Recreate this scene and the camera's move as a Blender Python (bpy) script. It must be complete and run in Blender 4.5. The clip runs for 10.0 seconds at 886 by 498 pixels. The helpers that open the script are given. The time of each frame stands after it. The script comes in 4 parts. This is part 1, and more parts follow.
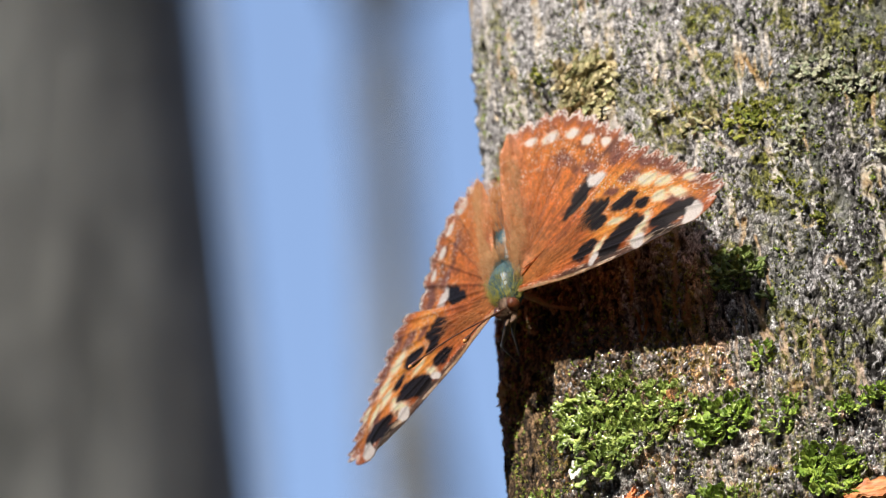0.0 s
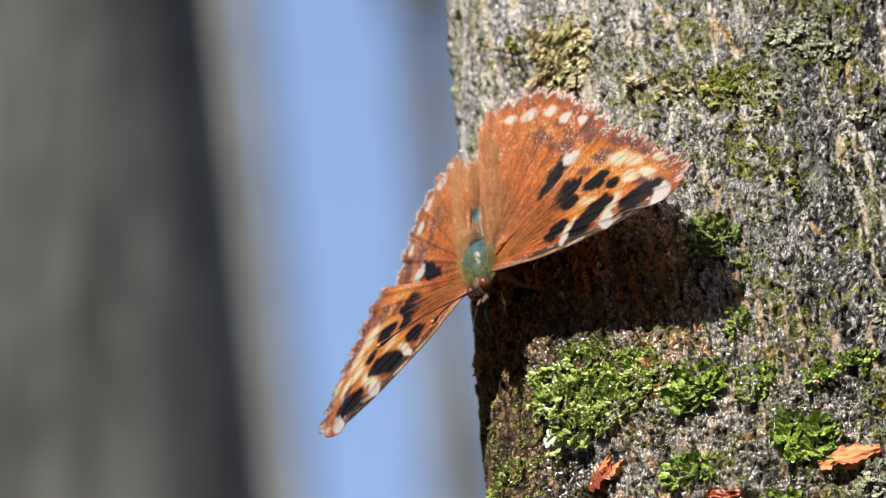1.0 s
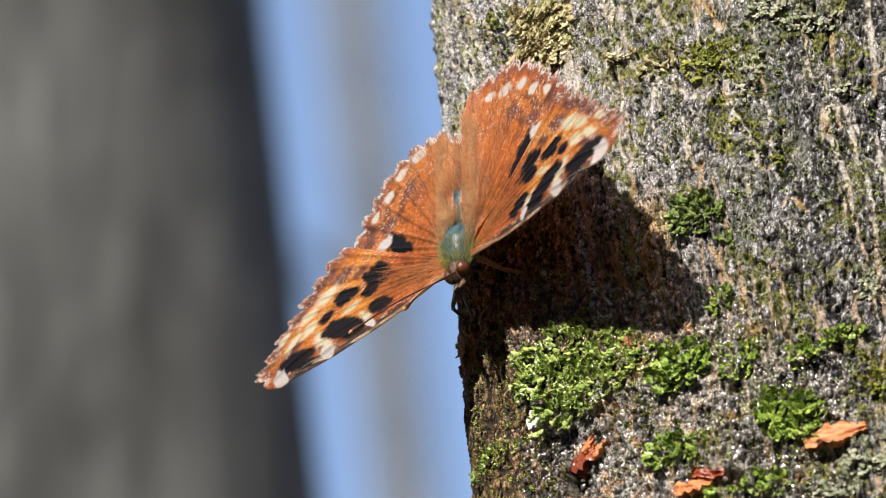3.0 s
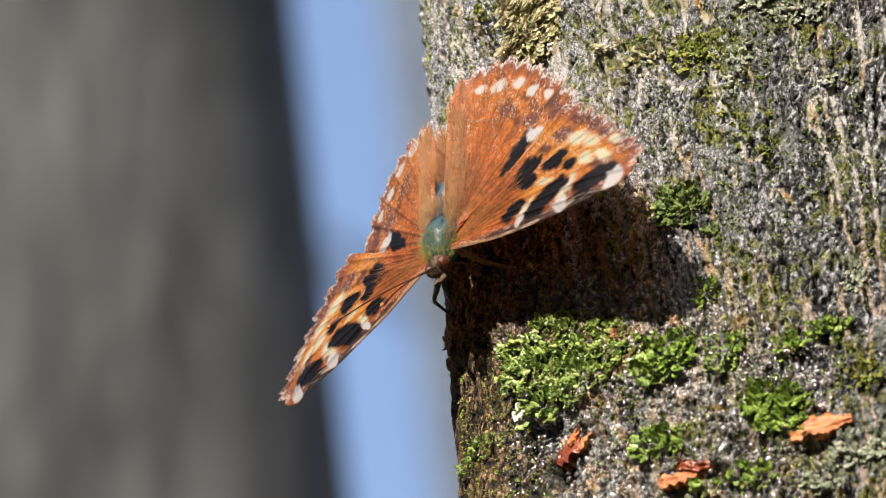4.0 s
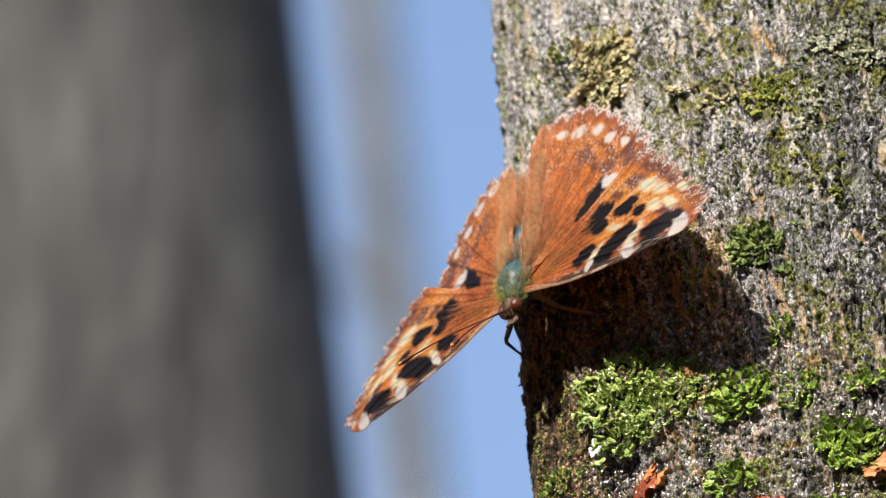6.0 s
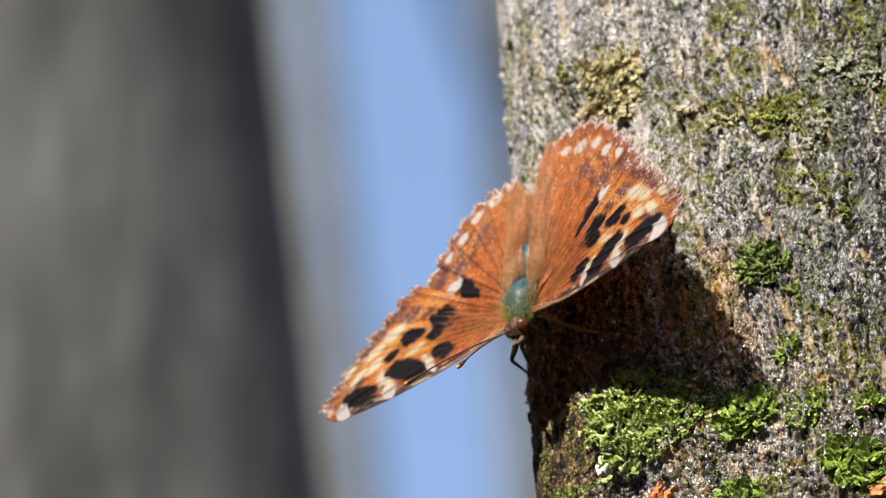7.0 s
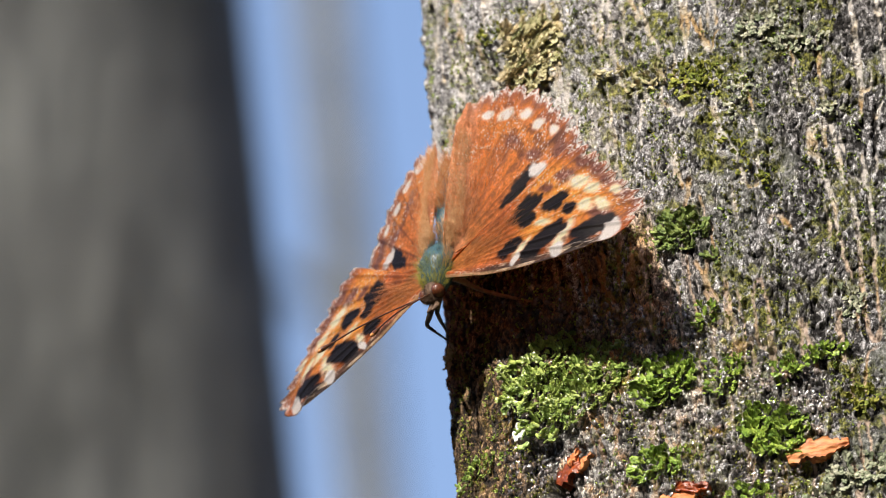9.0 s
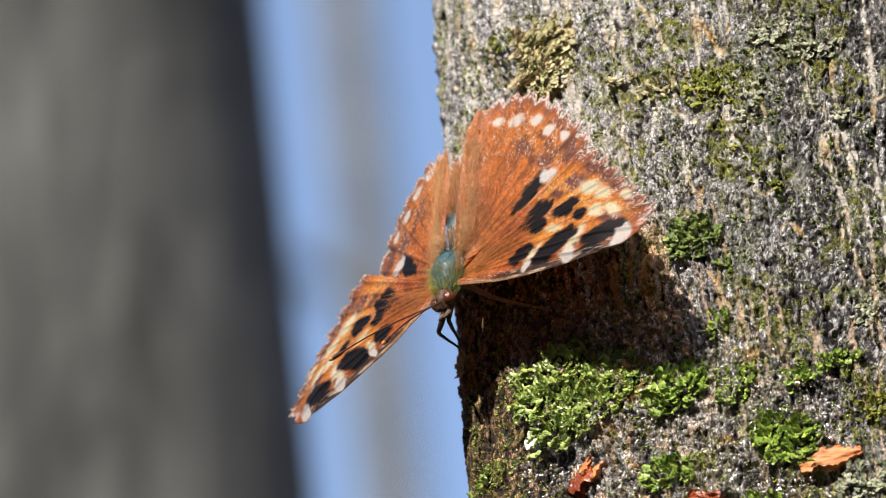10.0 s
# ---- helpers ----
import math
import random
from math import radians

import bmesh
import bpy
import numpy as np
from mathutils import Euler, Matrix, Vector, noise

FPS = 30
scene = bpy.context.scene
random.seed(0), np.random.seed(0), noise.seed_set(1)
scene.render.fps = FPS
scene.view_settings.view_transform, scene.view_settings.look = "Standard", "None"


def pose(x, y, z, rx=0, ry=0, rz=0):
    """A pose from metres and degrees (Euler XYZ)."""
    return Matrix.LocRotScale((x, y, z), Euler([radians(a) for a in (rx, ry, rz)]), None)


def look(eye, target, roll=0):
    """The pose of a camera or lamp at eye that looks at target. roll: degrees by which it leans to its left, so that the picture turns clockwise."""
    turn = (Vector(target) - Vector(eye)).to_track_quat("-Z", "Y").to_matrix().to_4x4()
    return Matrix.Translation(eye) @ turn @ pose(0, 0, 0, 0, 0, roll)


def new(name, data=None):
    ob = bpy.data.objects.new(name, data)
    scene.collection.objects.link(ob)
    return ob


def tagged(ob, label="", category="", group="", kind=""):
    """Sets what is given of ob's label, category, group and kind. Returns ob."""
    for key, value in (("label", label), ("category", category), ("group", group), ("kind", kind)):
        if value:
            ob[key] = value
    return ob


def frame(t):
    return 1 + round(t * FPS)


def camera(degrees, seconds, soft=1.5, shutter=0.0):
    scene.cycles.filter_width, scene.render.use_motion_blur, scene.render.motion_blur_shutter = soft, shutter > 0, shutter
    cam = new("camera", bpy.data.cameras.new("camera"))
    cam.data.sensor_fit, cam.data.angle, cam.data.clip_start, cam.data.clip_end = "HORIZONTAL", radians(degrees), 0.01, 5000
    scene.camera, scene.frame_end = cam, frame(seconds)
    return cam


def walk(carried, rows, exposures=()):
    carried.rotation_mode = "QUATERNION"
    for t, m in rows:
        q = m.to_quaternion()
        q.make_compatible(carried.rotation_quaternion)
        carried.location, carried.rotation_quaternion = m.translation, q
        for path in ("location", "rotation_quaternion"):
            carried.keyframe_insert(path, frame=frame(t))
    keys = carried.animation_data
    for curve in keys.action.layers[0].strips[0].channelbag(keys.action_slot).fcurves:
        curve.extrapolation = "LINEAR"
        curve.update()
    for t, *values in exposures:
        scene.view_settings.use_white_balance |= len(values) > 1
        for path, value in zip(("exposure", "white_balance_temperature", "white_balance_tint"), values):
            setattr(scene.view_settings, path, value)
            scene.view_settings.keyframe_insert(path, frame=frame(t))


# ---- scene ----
MM = 0.001
TRUNK_A, TRUNK_B, TRUNK_BACK = 65.0, 35.0, 60.0  # half width, half depth in front and behind, mm

# ---- camera: hand-held long lens, 1.5 m from the subject ----
cam = camera(5.0, 10.0, soft=0.75, shutter=0.3)
cam.data.dof.use_dof = True
cam.data.dof.focus_distance = 1.473
cam.data.dof.aperture_fstop = 30.0
walk(cam, [
    (0, pose(-0.02499, -1.35912, 1.25025, 115.7001, 0.0061, -0.8177)),
    (0.5, pose(-0.02011, -1.35469, 1.24184, 116.0044, -0.0435, -0.6229)),
    (1, pose(-0.01262, -1.35287, 1.24692, 115.7455, 0.0939, -0.4140)),
    (1.5, pose(-0.00544, -1.35504, 1.24788, 115.7138, 0.2293, -0.1378)),
    (2, pose(-0.00442, -1.35157, 1.24545, 115.8838, 0.3361, -0.0694)),
    (2.5, pose(0.00174, -1.34016, 1.25002, 115.8702, 0.3597, 0.2276)),
    (4, pose(0.02439, -1.32490, 1.24935, 115.9703, 0.0892, 0.9719)),
    (4.5, pose(0.02405, -1.33116, 1.25135, 115.7949, 0.1917, 0.8803)),
    (5, pose(0.01429, -1.33767, 1.25286, 115.6572, 0.3882, 0.5787)),
    (5.5, pose(0.00568, -1.34690, 1.25260, 115.6079, 0.4036, 0.6329)),
    (5.7, pose(0.00633, -1.35104, 1.25027, 115.6755, 0.2517, 0.7150)),
    (6.8, pose(-0.01394, -1.35507, 1.23762, 116.2037, 0.2420, 0.0420)),
    (7, pose(-0.00833, -1.35617, 1.23826, 116.1492, 0.0828, 0.0894)),
    (7.5, pose(-0.00848, -1.35631, 1.24235, 115.9553, 0.2336, -0.1581)),
    (8, pose(-0.00004, -1.34819, 1.24244, 116.0000, -0.0002, 0.0005)),
    (8.5, pose(0.00159, -1.34538, 1.24045, 116.0651, -0.1006, -0.0218)),
    (9, pose(0.00838, -1.34482, 1.24275, 115.9855, -0.2365, 0.1302)),
    (9.5, pose(0.00927, -1.34861, 1.24287, 115.9371, -0.2665, 0.1505)),
    (10, pose(0.01012, -1.34264, 1.24720, 115.9126, -0.2410, 0.2769)),
], exposures=[(0, 0.58, 6880, 14), (10, 0.58, 6880, 14)])

# ---- world, sun ----
SUN_FROM = Vector((-0.382, -0.668, 0.575)).normalized()
world = bpy.data.worlds.new("sky")
scene.world = world
world.use_nodes = True
wn = world.node_tree.nodes
sky = wn.new("ShaderNodeTexSky")
sky.sky_type = "NISHITA"
sky.sun_disc = False
sky.sun_elevation = math.asin(SUN_FROM.z)
sky.sun_rotation = math.atan2(SUN_FROM.x, SUN_FROM.y)
sky.altitude = 300
sky.air_density, sky.dust_density, sky.ozone_density = 1.0, 2.4, 2.6
world.node_tree.links.new(sky.outputs[0], wn["Background"].inputs[0])
wn["Background"].inputs[1].default_value = 0.162
sun = new("sun", bpy.data.lights.new("sun", "SUN"))
sun.data.energy, sun.data.angle, sun.data.color = 4.0, radians(0.53), (1.0, 0.95, 0.87)
sun.matrix_world = look(SUN_FROM * 20, (0, 0, 0))


# ---- vectorised lattice noise ----
def hashed(i, j, seed):
    n = (i.astype(np.int64) * 374761393 + j.astype(np.int64) * 668265263 + seed * 974634777) & 0xFFFFFFFF
    n = ((n ^ (n >> 13)) * 1274126177) & 0xFFFFFFFF
    return ((n ^ (n >> 16)) & 0xFFFF) / 65535.0


def vnoise(x, y, seed=0):
    i, j = np.floor(x), np.floor(y)
    u, v = x - i, y - j
    u, v = u * u * (3 - 2 * u), v * v * (3 - 2 * v)
    a, b = hashed(i, j, seed), hashed(i + 1, j, seed)
    c, d = hashed(i, j + 1, seed), hashed(i + 1, j + 1, seed)
    return (a * (1 - u) + b * u) * (1 - v) + (c * (1 - u) + d * u) * v


def fbm(x, y, seed=0, octaves=4):
    total, amp, norm = 0.0, 1.0, 0.0
    for k in range(octaves):
        total = total + amp * vnoise(x * 2**k + 17.3 * k, y * 2**k - 9.1 * k, seed + 31 * k)
        norm += amp
        amp *= 0.5
    return total / norm


def shards(x, y, seed):
    """Angular chips: each cell a facet with its own level and tilt; the height and the cell's random number."""
    i, j = np.floor(x), np.floor(y)
    best, high, num = np.full(x.shape, 9.0), np.zeros(x.shape), np.zeros(x.shape)
    for di in (-1, 0, 1):
        for dj in (-1, 0, 1):
            a, b = i + di, j + dj
            dx, dy = x - a - hashed(a, b, seed), y - b - hashed(a, b, seed + 7)
            d, level = np.hypot(dx, dy), hashed(a, b, seed + 13)
            near = d < best
            tilt = (hashed(a, b, seed + 19) - 0.5) * dx + (hashed(a, b, seed + 29) - 0.5) * dy
            high, num, best = np.where(near, level - 0.5 + 1.5 * tilt, high), np.where(near, level, num), np.where(near, d, best)
    return high, num


def smooth(a, b, x):
    t = np.clip((x - a) / (b - a), 0, 1)
    return t * t * (3 - 2 * t)


# ---- materials ----
def shader(name, rough=0.7, color=(0.5, 0.5, 0.5)):
    m = bpy.data.materials.new(name)
    m.use_nodes = True
    p = m.node_tree.nodes["Principled BSDF"]
    p.inputs["Roughness"].default_value = rough
    p.inputs["Base Color"].default_value = (*color, 1)
    return m, m.node_tree.nodes, m.node_tree.links, p


def ramp_noise(m, scale, stops, detail=6.0, rough=0.6, stretch=(1, 1, 1), coords="Object"):
    n, l = m.node_tree.nodes, m.node_tree.links
    tc, mp, no, cr = n.new("ShaderNodeTexCoord"), n.new("ShaderNodeMapping"), n.new("ShaderNodeTexNoise"), n.new("ShaderNodeValToRGB")
    mp.inputs["Scale"].default_value = stretch
    no.inputs["Scale"].default_value, no.inputs["Detail"].default_value, no.inputs["Roughness"].default_value = scale, detail, rough
    l.new(tc.outputs[coords], mp.inputs[0]), l.new(mp.outputs[0], no.inputs["Vector"]), l.new(no.outputs[0], cr.inputs[0])
    while len(cr.color_ramp.elements) < len(stops):
        cr.color_ramp.elements.new(0.5)
    for e, (pos, col) in zip(cr.color_ramp.elements, stops):
        e.position, e.color = pos, (*col, 1)
    return cr.outputs[0], no.outputs[0]


def mixed(m, fac, a, b, mode="MIX"):
    mx = m.node_tree.nodes.new("ShaderNodeMix")
    mx.data_type, mx.blend_type = "RGBA", mode
    for sock, val in ((mx.inputs[0], fac), (mx.inputs[6], a), (mx.inputs[7], b)):
        if isinstance(val, bpy.types.NodeSocket):
            m.node_tree.links.new(val, sock)
        else:
            sock.default_value = val if isinstance(val, float) else (*val, 1)
    return mx.outputs[2]


def attribute(m, name, out="Fac"):
    a = m.node_tree.nodes.new("ShaderNodeAttribute")
    a.attribute_name = name
    return a.outputs[out]


def bumped(m, height, strength, distance):
    b = m.node_tree.nodes.new("ShaderNodeBump")
    b.inputs["Strength"].default_value, b.inputs["Distance"].default_value = strength, distance
    m.node_tree.links.new(height, b.inputs["Height"])
    m.node_tree.links.new(b.outputs[0], m.node_tree.nodes["Principled BSDF"].inputs["Normal"])


def value_map(m, sock, lo, hi, to_lo, to_hi):
    r = m.node_tree.nodes.new("ShaderNodeMapRange")
    for i, v in enumerate((lo, hi, to_lo, to_hi)):
        r.inputs[i + 1].default_value = v
    m.node_tree.links.new(sock, r.inputs[0])
    return r.outputs[0]


def bark_material():
    m, n, l, p = shader("bark_grey", 0.8)
    shaded_tone = attribute(m, "shaded_tone")
    # bark grey by tone, which also carries painted sun and shade
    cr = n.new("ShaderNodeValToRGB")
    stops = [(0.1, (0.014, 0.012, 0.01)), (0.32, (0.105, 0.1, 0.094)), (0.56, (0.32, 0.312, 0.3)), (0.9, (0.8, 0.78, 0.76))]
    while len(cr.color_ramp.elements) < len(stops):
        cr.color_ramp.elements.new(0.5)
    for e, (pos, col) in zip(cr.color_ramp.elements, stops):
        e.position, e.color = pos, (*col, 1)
    l.new(shaded_tone, cr.inputs[0])
    speck, grain = ramp_noise(m, 2600, [(0.34, (0.3, 0.29, 0.28)), (0.5, (1.0, 1.0, 1.0)), (0.66, (1.4, 1.4, 1.4))], 6)
    warm, _ = ramp_noise(m, 150, [(0.36, (0.74, 0.75, 0.77)), (0.62, (0.99, 1.03, 1.09))], 4, stretch=(1, 1, 0.35))
    micro, _ = ramp_noise(m, 7500, [(0.38, (0.45, 0.44, 0.43)), (0.5, (1.0, 1.0, 1.0)), (0.62, (1.5, 1.5, 1.5))], 2)
    col = mixed(m, 1.0, mixed(m, 0.85, cr.outputs[0], speck, "MULTIPLY"), warm, "MULTIPLY")
    col = mixed(m, 0.4, col, micro, "MULTIPLY")
    tc0, mp0, warp, add = n.new("ShaderNodeTexCoord"), n.new("ShaderNodeMapping"), n.new("ShaderNodeTexNoise"), n.new("ShaderNodeVectorMath")
    mp0.inputs["Scale"].default_value = (1, 1, 0.5)
    warp.inputs["Scale"].default_value, warp.inputs["Detail"].default_value = 900, 4
    add.operation = "MULTIPLY_ADD"
    add.inputs[1].default_value = (0.0016, 0.0016, 0.0016)
    l.new(tc0.outputs["Object"], mp0.inputs[0]), l.new(mp0.outputs[0], warp.inputs["Vector"])
    l.new(warp.outputs["Color"], add.inputs[0]), l.new(mp0.outputs[0], add.inputs[2])
    relief = grain
    for size, share, depth in ((1250, 0.72, 0.9), (3000, 0.5, 0.5)):
        net, edge = n.new("ShaderNodeTexVoronoi"), n.new("ShaderNodeValToRGB")
        net.feature = "DISTANCE_TO_EDGE"
        net.inputs["Scale"].default_value = size
        l.new(add.outputs[0], net.inputs["Vector"]), l.new(net.outputs["Distance"], edge.inputs[0])
        edge.color_ramp.elements[0].color, edge.color_ramp.elements[1].position = (0.16, 0.15, 0.14, 1), 0.13
        edge.color_ramp.elements[1].color = (1.12, 1.12, 1.12, 1)
        col = mixed(m, share, col, edge.outputs[0], "MULTIPLY")
        height = n.new("ShaderNodeMath")
        height.operation = "MULTIPLY_ADD"
        height.inputs[1].default_value = depth
        l.new(edge.outputs[0], height.inputs[0]), l.new(relief, height.inputs[2])
        relief = height.outputs[0]
    green, _ = ramp_noise(m, 1800, [(0.38, (0.05, 0.06, 0.01)), (0.52, (0.25, 0.27, 0.04)), (0.64, (0.5, 0.5, 0.09))], 4)
    col = mixed(m, attribute(m, "algae"), col, green)
    pale, _ = ramp_noise(m, 1500, [(0.35, (0.12, 0.135, 0.11)), (0.65, (0.4, 0.43, 0.37))], 4)
    col = mixed(m, attribute(m, "pale"), col, pale)
    wet = attribute(m, "wet")
    stain, _ = ramp_noise(m, 260, [(0.42, (0.7, 0.69, 0.64)), (0.54, (1.0, 0.95, 0.82)), (0.64, (1.4, 0.85, 0.45))], 4)
    col = mixed(m, wet, col, mixed(m, 1.0, col, stain, "MULTIPLY"))
    # brown bark stain that also deepens and warms the wings' shadow in colour
    shade_brown, _ = ramp_noise(m, 220, [(0.36, (0.42, 0.27, 0.15)), (0.62, (1.2, 0.78, 0.42))], 5, stretch=(1, 1, 0.3))
    col = mixed(m, attribute(m, "shade_stain"), col, mixed(m, 1.0, col, shade_brown, "MULTIPLY"))
    crack, _ = ramp_noise(m, 170, [(0.34, (0.66, 0.44, 0.2)), (0.42, (0.82, 0.7, 0.5)), (0.5, (0.92, 0.88, 0.82))], 4)
    orange, _ = ramp_noise(m, 300, [(0.36, (0.42, 0.17, 0.045)), (0.62, (0.8, 0.47, 0.2))], 4)
    col = mixed(m, attribute(m, "crack"), col, mixed(m, attribute(m, "rust"), crack, orange))
    l.new(col, p.inputs["Base Color"])
    p.inputs["Roughness"].default_value = 0.8
    l.new(value_map(m, wet, 0.1, 0.7, 0.0, 1.0), p.inputs["Coat Weight"])
    p.inputs["Coat Roughness"].default_value, p.inputs["Coat IOR"].default_value = 0.14, 1.6
    bumped(m, relief, 1.0, 0.0003)
    film = n.new("ShaderNodeTexNoise")
    film.inputs["Scale"].default_value, film.inputs["Detail"].default_value = 1000, 1
    tc, bp = n.new("ShaderNodeTexCoord"), n.new("ShaderNodeBump")
    bp.inputs["Strength"].default_value, bp.inputs["Distance"].default_value = 0.9, 0.0005
    l.new(tc.outputs["Object"], film.inputs["Vector"])
    l.new(film.outputs[0], bp.inputs["Height"])
    l.new(bp.outputs[0], p.inputs["Coat Normal"])
    return m


def rough_bark(name, dark, light, scale):
    m, n, l, p = shader(name, 0.9)
    c, g = ramp_noise(m, scale, [(0.3, dark), (0.7, light)], 6, stretch=(1, 1, 0.3))
    c2, _ = ramp_noise(m, scale * 0.16, [(0.36, (0.55, 0.55, 0.54)), (0.64, (1.12, 1.12, 1.12))], 2)
    l.new(mixed(m, 1.0, c, c2, "MULTIPLY"), p.inputs["Base Color"])
    bumped(m, g, 0.8, 0.01)
    return m


def lobe_material(name, dark, light, rough, coat=0.0):
    m, n, l, p = shader(name, rough)
    c, g = ramp_noise(m, 700, [(0.3, dark), (0.7, light)], 4, coords="Object")
    info = n.new("ShaderNodeObjectInfo")
    l.new(mixed(m, 1.0, c, mixed(m, info.outputs["Random"], (0.62, 0.72, 0.55), (1.25, 1.15, 1.1)), "MULTIPLY"), p.inputs["Base Color"])
    p.inputs["Coat Weight"].default_value, p.inputs["Coat Roughness"].default_value = coat, 0.15
    bumped(m, g, 0.5, 0.0003)
    return m


def wing_material():
    m, n, l, p = shader("wing_scales", 0.45)
    c = attribute(m, "pattern", "Color")
    f, g = ramp_noise(m, 4200, [(0.3, (0.62, 0.6, 0.58)), (0.7, (1.2, 1.2, 1.2))], 3)
    l.new(mixed(m, 1.0, c, f, "MULTIPLY"), p.inputs["Base Color"])
    p.inputs["Sheen Weight"].default_value, p.inputs["Sheen Roughness"].default_value = 0.03, 0.4
    p.inputs["Sheen Tint"].default_value = (1.0, 0.8, 0.7, 1)
    p.inputs["Specular IOR Level"].default_value = 0.35
    bumped(m, g, 0.9, 0.00012)
    tr, mix = n.new("ShaderNodeBsdfTranslucent"), n.new("ShaderNodeMixShader")
    l.new(c, tr.inputs[0])
    mix.inputs[0].default_value = 0.56
    l.new(p.outputs[0], mix.inputs[1]), l.new(tr.outputs[0], mix.inputs[2])
    l.new(mix.outputs[0], n["Material Output"].inputs[0])
    return m


def plain(name, dark, light, rough, scale=1500.0, spec=0.5, stretch=(1, 1, 1), bump=0.3):
    m, n, l, p = shader(name, rough)
    c, g = ramp_noise(m, scale, [(0.3, dark), (0.7, light)], 4, stretch=stretch)
    l.new(c, p.inputs["Base Color"])
    p.inputs["Specular IOR Level"].default_value = spec
    bumped(m, g, bump, 0.0003)
    return m


BARK = bark_material()
BARK_FAR = rough_bark("bark_far", (0.088, 0.098, 0.095), (0.22, 0.236, 0.226), 60)
LITTER = rough_bark("leaf_litter", (0.03, 0.019, 0.012), (0.13, 0.078, 0.042), 25)
LICHEN_GREEN = lobe_material("lichen_green", (0.1, 0.2, 0.022), (0.45, 0.62, 0.12), 0.45, 1.0)
LICHEN_PALE = lobe_material("lichen_pale_green", (0.08, 0.16, 0.024), (0.56, 0.7, 0.2), 0.4, 1.0)
LICHEN_DULL = lobe_material("lichen_dull_green", (0.06, 0.11, 0.025), (0.32, 0.42, 0.13), 0.6, 0.2)
LICHEN_OLIVE = lobe_material("lichen_olive", (0.36, 0.33, 0.19), (0.74, 0.68, 0.46), 0.7)
LICHEN_GREY = lobe_material("lichen_grey", (0.24, 0.27, 0.2), (0.55, 0.58, 0.47), 0.7)
LICHEN_YELLOW = lobe_material("lichen_yellow", (0.13, 0.16, 0.025), (0.42, 0.45, 0.085), 0.75)
WATER = plain("wet_bead", (0.03, 0.027, 0.025), (0.22, 0.19, 0.17), 0.13, 1500, spec=1.0, bump=0.0)
WOOD = plain("torn_wood", (0.3, 0.06, 0.012), (0.82, 0.36, 0.13), 0.55, 700, stretch=(0.3, 1, 1.4), bump=1.0)
WOOD_RED = plain("wet_red_wood", (0.06, 0.01, 0.004), (0.4, 0.085, 0.02), 0.28, 800, stretch=(1, 1, 0.4), bump=0.8)
WHITE_FLAKE = plain("white_crust", (0.55, 0.54, 0.5), (0.85, 0.84, 0.8), 0.8)
WING = wing_material()
FUR_BROWN = plain("fur_brown", (0.34, 0.11, 0.026), (0.68, 0.27, 0.08), 0.55)
FUR_TAN = plain("fur_tan", (0.36, 0.17, 0.06), (0.66, 0.4, 0.19), 0.6)
FUR_TEAL = plain("fur_teal", (0.03, 0.07, 0.075), (0.1, 0.2, 0.19), 0.35)
FUR_OLIVE = plain("fur_olive", (0.2, 0.2, 0.02), (0.46, 0.42, 0.07), 0.5)
BODY_DARK = plain("body_teal", (0.012, 0.04, 0.05), (0.05, 0.14, 0.16), 0.42, 700, bump=0.25)
EYE = plain("eye_brown", (0.05, 0.014, 0.006), (0.17, 0.05, 0.018), 0.2, 6000)
FACE = plain("face_hair", (0.045, 0.024, 0.014), (0.2, 0.12, 0.07), 0.7)
LEG_DARK = plain("leg_dark", (0.02, 0.016, 0.012), (0.06, 0.045, 0.03), 0.35)
LEG_TAN = plain("leg_tan", (0.2, 0.1, 0.04), (0.38, 0.22, 0.1), 0.5)
ANTENNA = plain("antenna_brown", (0.06, 0.02, 0.01), (0.14, 0.05, 0.02), 0.4)
CLUB = plain("club_orange", (0.4, 0.13, 0.03), (0.75, 0.35, 0.1), 0.4)


# ---- mesh helpers ----
def link_mesh(name, verts, faces, material, parent=None, shade=True, attrs=None, colors=None):
    me = bpy.data.meshes.new(name)
    if isinstance(verts, np.ndarray) and isinstance(faces, np.ndarray):
        k = faces.shape[1]
        me.vertices.add(len(verts))
        me.vertices.foreach_set("co", verts.astype(np.float32).ravel())
        me.loops.add(faces.size)
        me.loops.foreach_set("vertex_index", faces.astype(np.int32).ravel())
        me.polygons.add(len(faces))
        me.polygons.foreach_set("loop_start", np.arange(0, faces.size, k, dtype=np.int32))
        me.update(calc_edges=True)
    else:
        me.from_pydata([tuple(map(float, v)) for v in verts], [], [tuple(map(int, f)) for f in faces])
    me.materials.append(material)
    if shade:
        me.polygons.foreach_set("use_smooth", [True] * len(me.polygons))
    for key, vals in (attrs or {}).items():
        me.attributes.new(key, "FLOAT", "POINT").data.foreach_set("value", np.asarray(vals, dtype=np.float32))
    if colors is not None:
        me.attributes.new("pattern", "FLOAT_COLOR", "POINT").data.foreach_set("color", np.asarray(colors, dtype=np.float32).ravel())
    me.update()
    ob = new(name, me)
    ob.parent = parent
    return ob


def part(name, bm, material, parent, label=""):
    me = bpy.data.meshes.new(name)
    bm.to_mesh(me)
    bm.free()
    me.materials.append(material)
    me.polygons.foreach_set("use_smooth", [True] * len(me.polygons))
    ob = new(name, me)
    ob.parent = parent
    return tagged(ob, label) if label else ob


